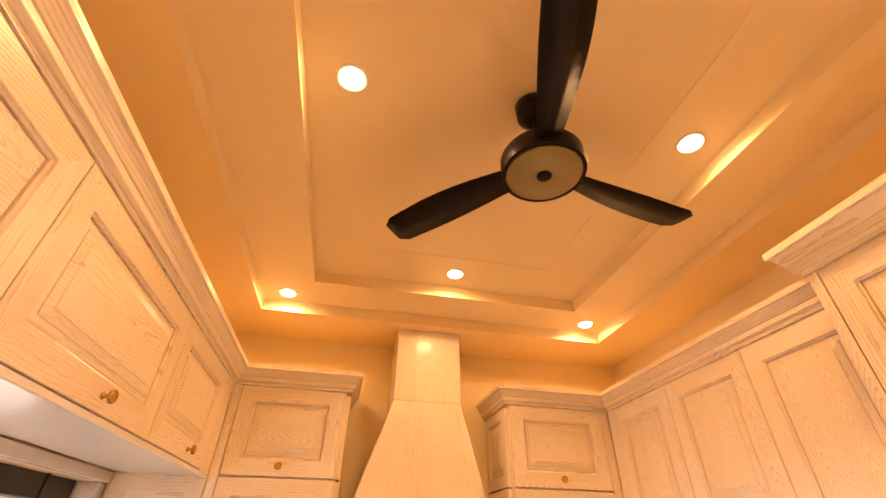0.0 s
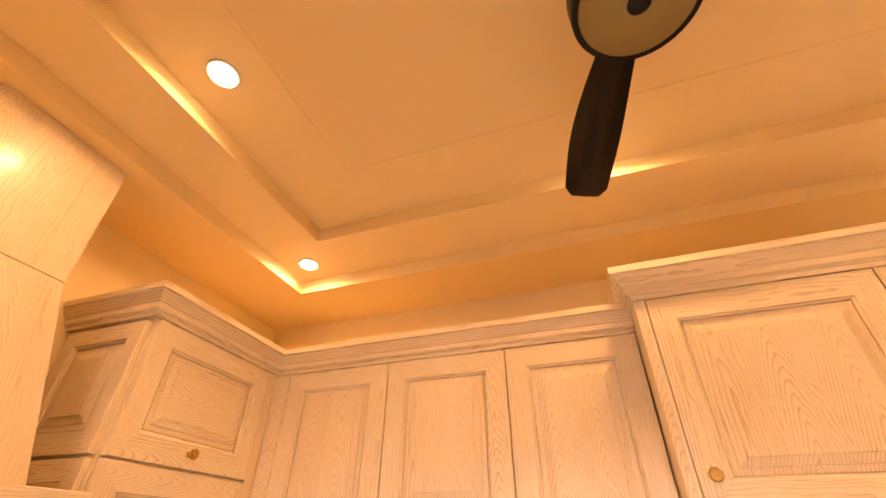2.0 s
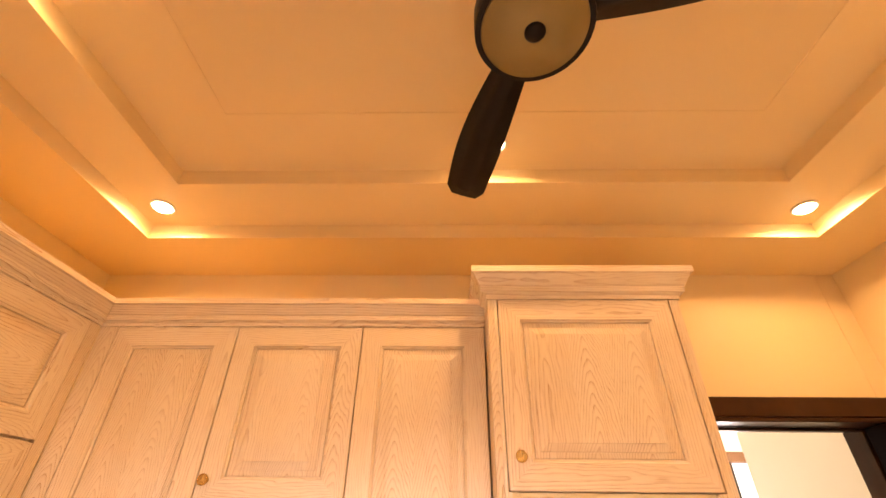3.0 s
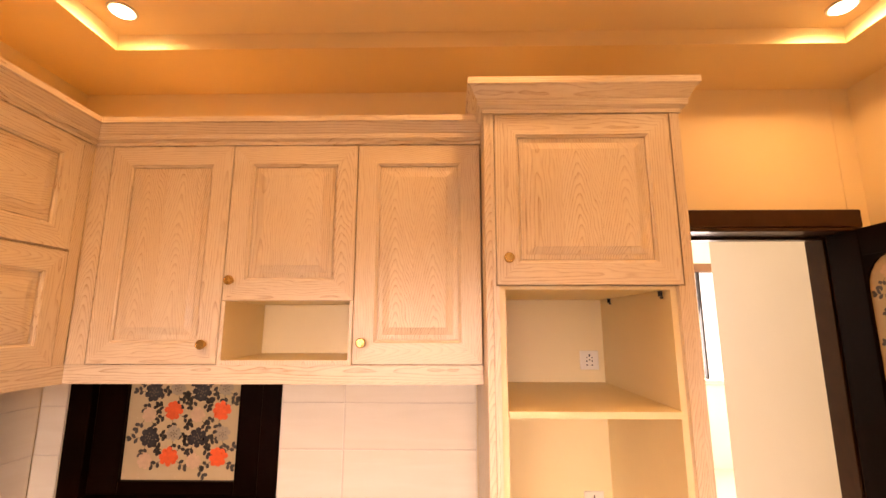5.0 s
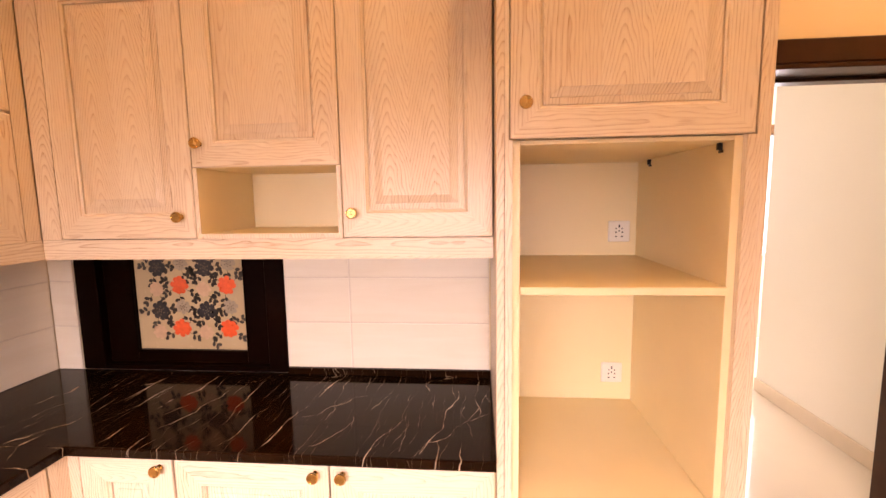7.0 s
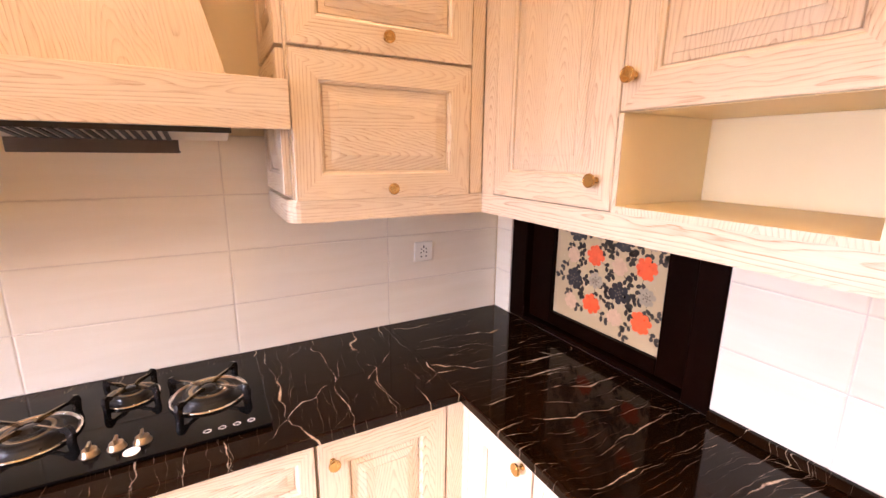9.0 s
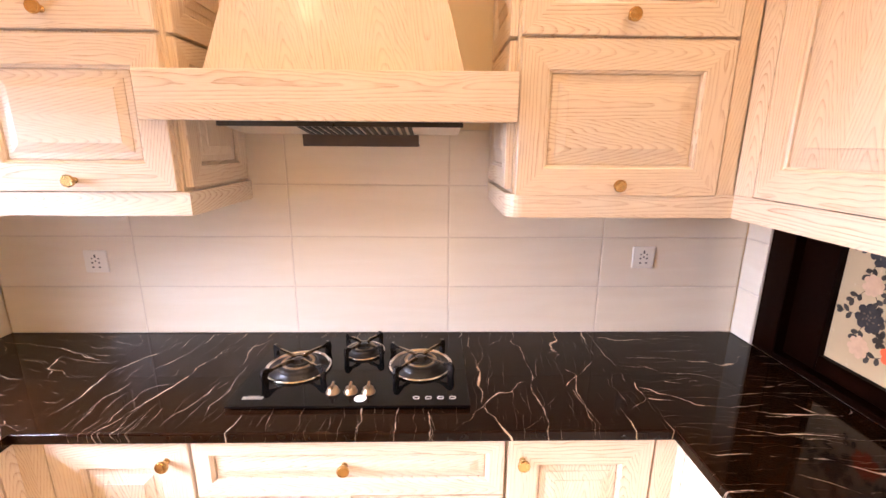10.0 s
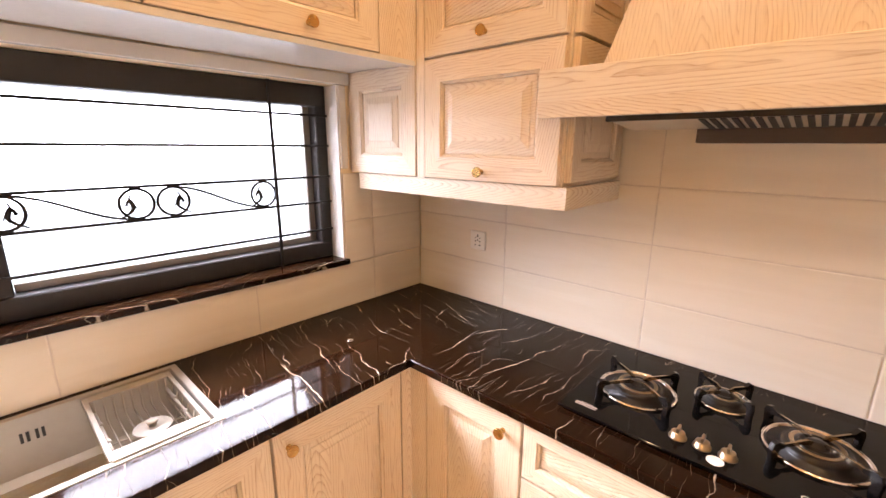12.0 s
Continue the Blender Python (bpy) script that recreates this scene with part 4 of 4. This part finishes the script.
slats += [(k0 + 0.034, k0 + 0.036, l0 + 0.016 + 0.0168 * i, l0 + 0.0245 + 0.0168 * i, CT - 0.0509, CT - 0.0161) for i in range(12)]
part("slotted_side", boxes(*slats), STEEL, c, "slotted steel side plate")
part("lip", boxes((k1 - 0.0315, k1 + 0.012, l0 + 0.004, l1 - 0.004, CT + 0.0042, CT + 0.0075), bevel=0.0012), STEEL, c, "flat steel lip")
for yy in (l0 + 0.020, l1 - 0.020):
    part("rail", tube(bmesh.new(), [(k0 + 0.04, yy, CT - 0.034), (k1 - 0.036, yy, CT - 0.034)], 0.0045, 8), STEEL, c)
    for x in (k0 + 0.11, k0 + 0.21, k0 + 0.30):
        part("clip", tube(bmesh.new(), [(x, yy, CT - 0.034), (x + 0.018, yy, CT - 0.034)], 0.0075, 8), STEEL, c)
for i in range(9):
    y = l0 + 0.022 + i * (l1 - l0 - 0.044) / 8
    bm = tube(bmesh.new(), [(k0 + 0.037, y, CT + 0.001), (k0 + 0.042, y, CT - 0.056), (k0 + 0.052, y, CT - 0.065), (k1 - 0.05, y, CT - 0.065), (k1 - 0.038, y, CT - 0.056), (k1 - 0.034, y, CT + 0.001)], 0.0023, 6)
    part("wire", bm, STEEL, c)
for i in range(6):
    x = k0 + 0.06 + i * (k1 - k0 - 0.12) / 5
    for yy in (l0 + 0.006, l1 - 0.006):
        s = 1 if yy < 1.25 else -1
        part("wire", tube(bmesh.new(), [(x, yy, CT - 0.01), (x, yy + s * 0.012, CT - 0.058), (x, yy + s * 0.02, CT - 0.065)], 0.0023, 6), STEEL, c)
part("wire", tube(bmesh.new(), [(k0 + 0.04, 1.25, CT - 0.0625), (k1 - 0.04, 1.25, CT - 0.0625)], 0.0023, 6), STEEL, c)
part("wire", tube(bmesh.new(), [(-0.81, l0 + 0.02, CT - 0.0690), (-0.81, l1 - 0.02, CT - 0.0690)], 0.0023, 6), STEEL, c)

# tap hole cover
bm = lathe(bmesh.new(), [(0.012, 0), (0.012, 0.002), (0.009, 0.004), (0.003, 0.0045)], Matrix.Translation((-0.748, 1.906, CT)), 18)
tagged(part("hole_cover", bm, CHROME, None), "small round white metal cover on the worktop", "hole cover")

# drain strainer left in the basket
c = thing("strainer", (-0.800, 1.262, CT - 0.0625), "round polished steel strainer lying in the wire basket", "strainer")
o = Matrix.Translation((-0.800, 1.262, CT - 0.0600))
part("disc", lathe(bmesh.new(), [(0.046, 0.0), (0.049, 0.003), (0.047, 0.006), (0.038, 0.004), (0.030, 0.007), (0.020, 0.008), (0.004, 0.008)], o, 32), STEEL, c)
part("knob", lathe(bmesh.new(), [(0.011, 0.008), (0.009, 0.016), (0.015, 0.019), (0.015, 0.023), (0.004, 0.025)], o, 24), STEEL, c)

# ---- cooker hood ----
c = thing("cooker_hood", (0.39, NORTH, 1.70), "pale ash chimney hood with a straight beam front", "cooker hood")
HB, HM = 1.830, 2.345
bm = bmesh.new()
rows = []
for (x0, x1, yf, z) in ((0.036, 0.722, 2.172, HB), (0.204, 0.596, 2.240, HM), (0.206, 0.593, 2.246, CEIL - 0.002)):
    rows.append([bm.verts.new(v) for v in ((x0, yf, z), (x1, yf, z), (x1, NORTH - 0.002, z), (x0, NORTH - 0.002, z))])
lower = bmesh.new()
r2 = [[lower.verts.new(v.co) for v in r] for r in rows[:2]]
for j in range(4):
    lower.faces.new((r2[0][j], r2[0][(j + 1) % 4], r2[1][(j + 1) % 4], r2[1][j]))
lower.faces.new(r2[0][::-1])
lower.faces.new(r2[1])
bmesh.ops.bevel(lower, geom=lower.edges[:], offset=0.0015, segments=1, affect="EDGES")
part("tapered_body", lower, ASH_HOOD, c)
up = bmesh.new()
r3 = [[up.verts.new(v.co + Vector((0, 0, 0.002 if i == 0 else 0))) for v in r] for i, r in enumerate(rows[1:])]
for j in range(4):
    up.faces.new((r3[0][j], r3[0][(j + 1) % 4], r3[1][(j + 1) % 4], r3[1][j]))
up.faces.new(r3[0][::-1])
up.faces.new(r3[1])
bm.free()
part("chimney", up, ASH_HOOD, c)
part("beam", boxes((-0.122, 0.861, 2.130, 2.158, 1.705, 1.830), bevel=0.002), ASH_H, c)
part("shelf", boxes((-0.046, 0.850, 2.159, NORTH - 0.002, 1.790, 1.828)), ASH_H, c)
part("front_lip", boxes((0.062, 0.720, 2.1595, 2.176, 1.692, 1.722), bevel=0.001), BURNER, c, "black edge of the extractor")
pan = bmesh.new()
prof = ((2.1765, 1.6955), (2.334, 1.6760), (2.346, 1.6760), (2.540, 1.7000), (2.540, 1.7350), (2.1765, 1.7350))
ends = [[pan.verts.new((x, y, z)) for y, z in prof] for x in (0.066, 0.716)]
for e in ends:
    pan.faces.new(e)
for k in range(len(prof)):
    n = (k + 1) % len(prof)
    pan.faces.new((ends[0][k], ends[0][n], ends[1][n], ends[1][k]))
bmesh.ops.recalc_face_normals(pan, faces=pan.faces)
pan = part("extractor_pan", pan, PAN_STEEL, c, "satin steel extractor underside")
tilt = Matrix.Translation((0, 2.1765, 1.6955)) @ Matrix.Rotation(math.atan2(-0.0195, 0.1575), 4, "X")
for i in range(15):
    x = 0.268 + i * 0.0215
    part("vent_slot", boxes((x, x + 0.0115, 0.012, 0.150, -0.0035, -0.0004)), SLOT, pan, m=tilt)
part("drip_tray", boxes((0.236, 0.594, 2.335, 2.350, 1.640, 1.686), (0.236, 0.594, 2.351, 2.42, 1.640, 1.648), bevel=0.002), EXTRACTOR, c, "dark grease tray")
part("tray_mount", boxes((0.30, 0.53, 2.352, 2.400, 1.6485, 1.677)), EXTRACTOR, c)
for x in (0.325, 0.505):
    part("catch", boxes((x - 0.012, x + 0.012, 2.325, 2.334, 1.676, 1.690), bevel=0.002), BURNER, c)

# ---- gas hob ----
c = thing("gas_hob", (0.395, 2.27, CT), "black glass gas hob with three burners", "hob")
X0, X1, Y0, Y1 = 0.041, 0.749, 2.058, 2.508
HZ = CT + 0.014
part("glass_top", boxes((X0, X1, Y0, Y1, CT + 0.006, HZ), bevel=0.002), BLACK_GLASS, c)
part("tray", boxes((X0 + 0.012, X1 - 0.012, Y0 + 0.012, Y1 - 0.012, CT, CT + 0.0058)), IRON, c)


def burner(x, y, s):
    o = Matrix.Translation((x, y, HZ))
    bm = lathe(bmesh.new(), [(0.107 * s, 0), (0.109 * s, 0.004), (0.106 * s, 0.008), (0.102 * s, 0.007), (0.101 * s, 0.003), (0.098 * s, 0.001)], o, 40)
    ring = part("drip_ring", bm, CHROME, c, "bright chrome drip ring")
    bm = lathe(bmesh.new(), [(0.097 * s, 0.0), (0.097 * s, 0.004), (0.070 * s, 0.004), (0.072 * s, 0.012), (0.066 * s, 0.020), (0.052 * s, 0.022), (0.052 * s, 0.017), (0.044 * s, 0.017), (0.044 * s, 0.024), (0.034 * s, 0.028), (0.030 * s, 0.024), (0.022 * s, 0.024), (0.020 * s, 0.031), (0.006 * s, 0.033)], o, 36)
    part("burner_head", bm, BURNER, c, "grey alloy burner head")
    part("gas_ring", lathe(bmesh.new(), [(0.053 * s, 0.020), (0.055 * s, 0.0235), (0.052 * s, 0.0245), (0.049 * s, 0.0225)], o, 32), CHAMPAGNE, c, "champagne gas ring")
    for i in range(4):
        a = radians(45 + 90 * i + 8)
        w = Matrix.Translation((x, y, HZ)) @ Matrix.Rotation(a, 4, "Z")
        legs = ((0.098 * s, 0.041), (0.120 * s, 0.050), (0.131 * s, 0.046), (0.137 * s, 0.030), (0.133 * s, 0.0), (0.114 * s, 0.0), (0.117 * s, 0.020), (0.112 * s, 0.031), (0.097 * s, 0.032))
        arm = ((0.016, 0.036), (0.030, 0.042), (0.097 * s, 0.0405), (0.097 * s, 0.0325), (0.040, 0.030), (0.018, 0.026))
        sup = None
        for prof, hw, mt, nm in ((legs, 0.0055, SATIN_IRON, "pan_support"), (arm, 0.0026, ARM_STEEL, "arm")):
            bm = bmesh.new()
            f1 = [bm.verts.new((px, -hw, pz)) for px, pz in prof]
            f2 = [bm.verts.new((px, hw, pz)) for px, pz in prof]
            bm.faces.new(f1)
            bm.faces.new(f2[::-1])
            for j in range(len(prof)):
                k = (j + 1) % len(prof)
                bm.faces.new((f1[j], f2[j], f2[k], f1[k]))
            bmesh.ops.recalc_face_normals(bm, faces=bm.faces)
            sup = part(nm, bm, mt, sup or c, m=w)


burner(0.187, 2.280, 1.0)
burner(0.390, 2.392, 0.68)
burner(0.597, 2.292, 1.0)
for x in (0.336, 0.390, 0.444):
    bm = lathe(bmesh.new(), [(0.021, 0), (0.021, 0.003), (0.017, 0.006), (0.016, 0.015), (0.013, 0.017), (0.004, 0.017)], Matrix.Translation((x, 2.130, HZ)), 24)
    kn = part("control_knob", bm, CHAMPAGNE, c, "champagne metal control knob")
    part("grip", boxes((x - 0.0035, x + 0.0035, 2.117, 2.143, HZ + 0.017, HZ + 0.030), bevel=0.001), CHAMPAGNE, kn)
part("sticker", lathe(bmesh.new(), [(0.0185, 0), (0.0185, 0.0006)], Matrix.Translation((0.424, 2.096, HZ)), 24), PLASTIC, c, "round white sticker")
part("badge", boxes((0.076, 0.136, 2.094, 2.099, HZ, HZ + 0.0006), (0.076, 0.136, 2.101, 2.108, HZ, HZ + 0.0006), (0.088, 0.124, 2.110, 2.112, HZ, HZ + 0.0006)), STEEL, c, "small silver maker's badge")
for i in range(4):
    bm = tube(bmesh.new(), [(0.590 + i * 0.036 + 0.009 * math.cos(k * 0.524), 2.098 + 0.007 * math.sin(k * 0.524), HZ + 0.0005) for k in range(12)], 0.0009, 4, True)
    part("printed_symbol", bm, PLASTIC, c)

# ---- ceiling fan ----
FX, FY, FZ = 0.458, 0.605, 2.605
c = thing("ceiling_fan", (FX, FY, TOP), "dark brown three-blade ceiling fan with a bronze disc", "ceiling fan")
o = Matrix.Translation((FX, FY, FZ))
part("motor_housing", lathe(bmesh.new(), [(0.122, 0.004), (0.127, 0.0), (0.129, 0.005), (0.129, 0.062), (0.122, 0.075), (0.06, 0.088), (0.045, 0.10), (0.012, 0.105)], o, 48), FAN_BROWN, c)
disc = part("disc", lathe(bmesh.new(), [(0.116, 0.0035), (0.114, -0.002), (0.02, -0.006)], o, 48), FAN_DISC, c, "matt bronze face disc")
part("cap", lathe(bmesh.new(), [(0.023, -0.005), (0.023, -0.009), (0.018, -0.012), (0.004, -0.012)], o, 24), FAN_BROWN, disc)
part("downrod", lathe(bmesh.new(), [(0.011, 0.10), (0.011, TOP + 0.011 - FZ)], o, 16), FAN_BROWN, c)
part("canopy", lathe(bmesh.new(), [(0.03, TOP - 0.075 - FZ), (0.058, TOP - 0.05 - FZ), (0.062, TOP + 0.011 - FZ)], o, 32), FAN_BROWN, c)
for deg in (133, 13, 253):
    bm = bmesh.new()
    n = 14
    prof = []
    for i in range(n + 1):
        t = i / n
        r = 0.11 + 0.50 * t
        w = 0.040 + 0.034 * math.sin(min(t * 2.2, 1.57)) - 0.012 * t - 0.05 * max(0, t - 0.93) * 6
        prof.append((r, w, 0.16 + 0.14 * (1 - t)))
    rows = []
    for r, w, tw in prof:
        rows.append([bm.verts.new((r, s * w * math.cos(tw) + 0.012 * math.sin(r * 5), 0.035 + s * w * math.sin(tw) + h)) for s, h in ((-1, 0), (0, 0.006), (1, 0), (0, -0.002))])
    for a, b in zip(rows, rows[1:]):
        for j in range(4):
            f = bm.faces.new((a[j], a[(j + 1) % 4], b[(j + 1) % 4], b[j]))
            f.smooth = True
    bm.faces.new(rows[0][::-1])
    bm.faces.new(rows[-1])
    bmesh.ops.recalc_face_normals(bm, faces=bm.faces)
    part("blade", bm, FAN_BROWN, c, m=o @ Matrix.Rotation(radians(deg), 4, "Z"))

# ---- recessed ceiling lamps ----
LAMPS = [(-0.475, 2.06, MID), (1.385, 2.045, MID), (1.405, -0.735, MID), (-0.475, -0.735, MID),
         (0.448, 1.745, TOP), (-0.165, 0.625, TOP), (1.095, 0.622, TOP), (0.448, -0.42, TOP)]
lamp = None
for x, y, z in LAMPS:
    if lamp is None:
        lamp = thing("ceiling_lamp", (x, y, z), "round recessed ceiling lamp, lit warm", "ceiling lamp", "recessed ceiling lamps")
        oo = Matrix.Translation((x, y, z))
        part("ring", lathe(bmesh.new(), [(0.052, 0), (0.052, -0.004), (0.047, -0.007), (0.040, -0.005), (0.040, -0.001)], oo, 32), PLASTIC, lamp, "thin white lamp ring")
        part("diffuser", lathe(bmesh.new(), [(0.0395, -0.0015), (0.0390, -0.006), (0.034, -0.012), (0.022, -0.017), (0.006, -0.019)], oo, 32), LAMP_GLOW, lamp, "glowing warm diffuser")
    else:
        copy_thing(lamp, Matrix.Translation((x, y, z)))
    area("lamp_light", look((x, y, z - 0.022), (x, y, z - 1)), 0.07, 0.07, LAMP_WATTS, LAMP_COLOUR, 170, "DISK")

# ---- window over the sink ----
win = thing("window_1", (WEST - 0.1, 1.15, WZ0), "long dark-framed window with iron scroll bars, bright outside", "window", kind="structure")
fx0, fx1 = WEST - 0.16, WEST - 0.085
part("window_frame", boxes((fx0, fx1, WY0, WY1, WZ1 - 0.085, WZ1), (fx0, fx1, WY0, WY1, WZ0, WZ0 + 0.07), (fx0, fx1, WY1 - 0.055, WY1, WZ0 + 0.07, WZ1 - 0.085), (fx0, fx1, WY0, WY0 + 0.055, WZ0 + 0.07, WZ1 - 0.085),
                           (fx0 - 0.005, fx1 - 0.005, 1.0, 1.06, WZ0 + 0.07, WZ1 - 0.085), bevel=0.004), WIN_FRAME, win)
part("sash", boxes((fx0 - 0.01, fx0 + 0.025, WY1 - 0.085, WY1 - 0.056, WZ0 + 0.071, WZ1 - 0.086), (fx0 - 0.01, fx0 + 0.025, 1.062, WY1 - 0.086, WZ0 + 0.071, WZ0 + 0.096), bevel=0.002), plain("grey_aluminium_sash", (0.22, 0.20, 0.18), 0.4, 0.6), win)
pane = part("pane", boxes((fx0 + 0.003, fx0 + 0.007, 1.061, WY1 - 0.0865, WZ0 + 0.097, WZ1 - 0.087)), PANE, win)
pane.visible_shadow = False
pane = part("pane", boxes((fx0 + 0.003, fx0 + 0.007, WY0 + 0.056, 0.999, WZ0 + 0.071, WZ1 - 0.087)), PANE, win)
pane.visible_shadow = False
tagged(part("window_sill", boxes((WEST - 0.19, WEST - 0.001, WY0 + 0.001, WY1 - 0.001, WZ0 - 0.024, WZ0 - 0.0005), (WEST - 0.0005, WEST + 0.028, WY0 - 0.03, WY1 + 0.012, WZ0 - 0.024, WZ0 - 0.0005), bevel=0.003), MARBLE_SILL, win), "black marble window sill")
part("reveal", boxes((WEST - 0.084, WEST + 0.004, WY1 - 0.006, WY1 - 0.0005, WZ0, WZ1 - 0.003)), WHITE_PANEL, win, "white painted window reveal")

grille = thing("window_grille", (WEST - 0.06, 1.15, WZ0), "black wrought iron window grille with scrolls", "window grille")
gx = WEST - 0.075
for z in (1.749, 1.625, 1.494, 1.384, 1.260):
    part("bar", boxes((gx - 0.0045, gx + 0.0045, WY0, WY1 - 0.006, z - 0.0045, z + 0.0045), bevel=0.001), IRON, grille)
for y in (0.35, 1.02 - 0.10, 1.850):
    part("upright", boxes((gx + 0.0055, gx + 0.0135, y - 0.006, y + 0.006, WZ0 + 0.001, WZ1 - 0.001), bevel=0.001), IRON, grille)


def scroll(y, z, flip):
    """A ring with a curling leaf inside."""
    r = 0.048
    part("ring", tube(bmesh.new(), [(gx, y + r * math.cos(k * 0.2618), z + r * math.sin(k * 0.2618)) for k in range(24)], 0.0048, 6, True), IRON, grille)
    pts = [(gx, y + flip * (-0.050 + 0.055 * t + 0.018 * math.sin(t * 5)), z - 0.044 + 0.075 * t) for t in [i / 10 for i in range(11)]]
    part("curl", tube(bmesh.new(), pts, lambda t: 0.0022 + 0.0042 * math.sin(3.1 * min(t * 1.1, 1)), 6), IRON, grille)
    pts = [(gx, y + flip * (-0.030 + 0.030 * t), z - 0.005 + 0.02 * math.sin(t * 4)) for t in [i / 6 for i in range(7)]]
    part("curl", tube(bmesh.new(), pts, lambda t: 0.004 * (1 - t) + 0.0015, 6), IRON, grille)


for y, fl in ((1.800, 1), (1.486, -1), (1.380, 1), (1.070, -1), (0.96 - 0.30, 1)):
    scroll(y, 1.439, fl)
for ya, yb in ((1.790, 1.486), (1.370, 1.075)):
    za, zb = (1.391, 1.487)
    pts = []
    for i in range(17):
        t = i / 16
        s = t * t * (3 - 2 * t)
        pts.append((gx, ya + (yb - ya) * t, za + (zb - za) * s))
    part("wave_bar", tube(bmesh.new(), pts, 0.0042, 6), IRON, grille)


# ---- sockets ----
def socket(m, label):
    c = thing("wall_socket", m.translation, label, "socket", "wall sockets")
    part("plate", boxes((-0.044, 0.044, -0.009, 0, -0.044, 0.044), bevel=0.003), PLASTIC, c, m=m)
    bm = bmesh.new()
    for x, z, w, h in ((0, 0.022, 0.006, 0.012), (0, 0.002, 0.005, 0.006), (-0.013, -0.004, 0.006, 0.006), (0.013, -0.004, 0.006, 0.006), (-0.012, -0.022, 0.008, 0.005), (0.012, -0.022, 0.008, 0.005), (-0.012, 0.012, 0.005, 0.005), (0.012, 0.012, 0.005, 0.005)):
        box(bm, x - w / 2, x + w / 2, -0.0096, -0.0088, z - h / 2, z + h / 2)
    part("pin_holes", bm, SLOT, c, m=m)


socket(facing("N", -0.660, 1.201, NORTH - 0.009), "white wall socket on the tiles near the window")
socket(facing("N", 1.468, 1.221, NORTH - 0.009), "white wall socket on the tiles near the hatch")
socket(facing("E", 0.112, 1.487, 2.03), "white wall socket in the upper appliance niche")
socket(facing("E", 0.125, 0.868, 2.03), "white wall socket in the lower appliance niche")


# ---- wall tiles, each its own piece ----
def tile_mesh(w, h, cache={}):
    key = (round(w, 3), round(h, 3))
    if key not in cache:
        bm = bmesh.new()
        rows = rings(bm, w, h, [(0.0008, 0.008), (0.0008, 0.0026), (0.0022, 0.0010), (0.0055, 0)], (0, 0), 0)
        bm.faces.new(rows[0][::-1])
        me = bpy.data.meshes.new("tile")
        bm.normal_update()
        bm.to_mesh(me)
        bm.free()
        me.materials.append(TILE)
        cache[key] = me
    return cache[key]


ROWS_Z = (0.901, 1.097, 1.299, 1.499, 1.700)


def tiling(side, plane, cuts, rows_z, name, label):
    lo, hi = min(cuts), max(cuts)
    if side == "N":
        bm = boxes((lo, hi, plane - 0.0078, plane - 0.001, rows_z[0], rows_z[-1]))
    elif side == "E":
        bm = boxes((plane - 0.0078, plane - 0.001, lo, hi, rows_z[0], rows_z[-1]))
    else:
        bm = boxes((plane + 0.001, plane + 0.0078, lo, hi, rows_z[0], rows_z[-1]))
    bed = structure(name, bm, GROUT, label, "tiling")
    off = 0.0095
    pl = plane - off if side != "W" else plane + off
    for z0, z1 in zip(rows_z, rows_z[1:]):
        for a, b in zip(cuts, cuts[1:]):
            link("tile", tile_mesh(abs(b - a), z1 - z0), bed, m=facing(side, a, z0, pl))


tiling("N", NORTH, (WEST + 0.010, -0.513, 0.093, 0.699, 1.302, EAST - 0.010), ROWS_Z, "tiles_north", "cream ceramic wall tiles behind the hob")
tiling("E", EAST, (HY0 - 0.002, 1.234, 0.660), (0.931, 1.126, 1.317, 1.508), "tiles_east", "cream ceramic wall tiles between hatch and tall cabinet")
tiling("E", EAST, (NORTH - 0.010, HY1 + 0.002), (0.901, 1.097, 1.299, 1.508), "tiles_east_corner", "narrow strip of cream wall tiles beside the hatch")
tiling("W", WEST, (2.116, 2.272, NORTH - 0.010), (1.106, 1.299, 1.508), "tiles_west_corner", "cream wall tiles between window and corner")
tiling("W", WEST, (-0.55, -0.10, 0.50, 1.10, 1.70, 2.272, NORTH - 0.010), (0.901, 1.105), "tiles_west", "cream wall tiles under the window sill")
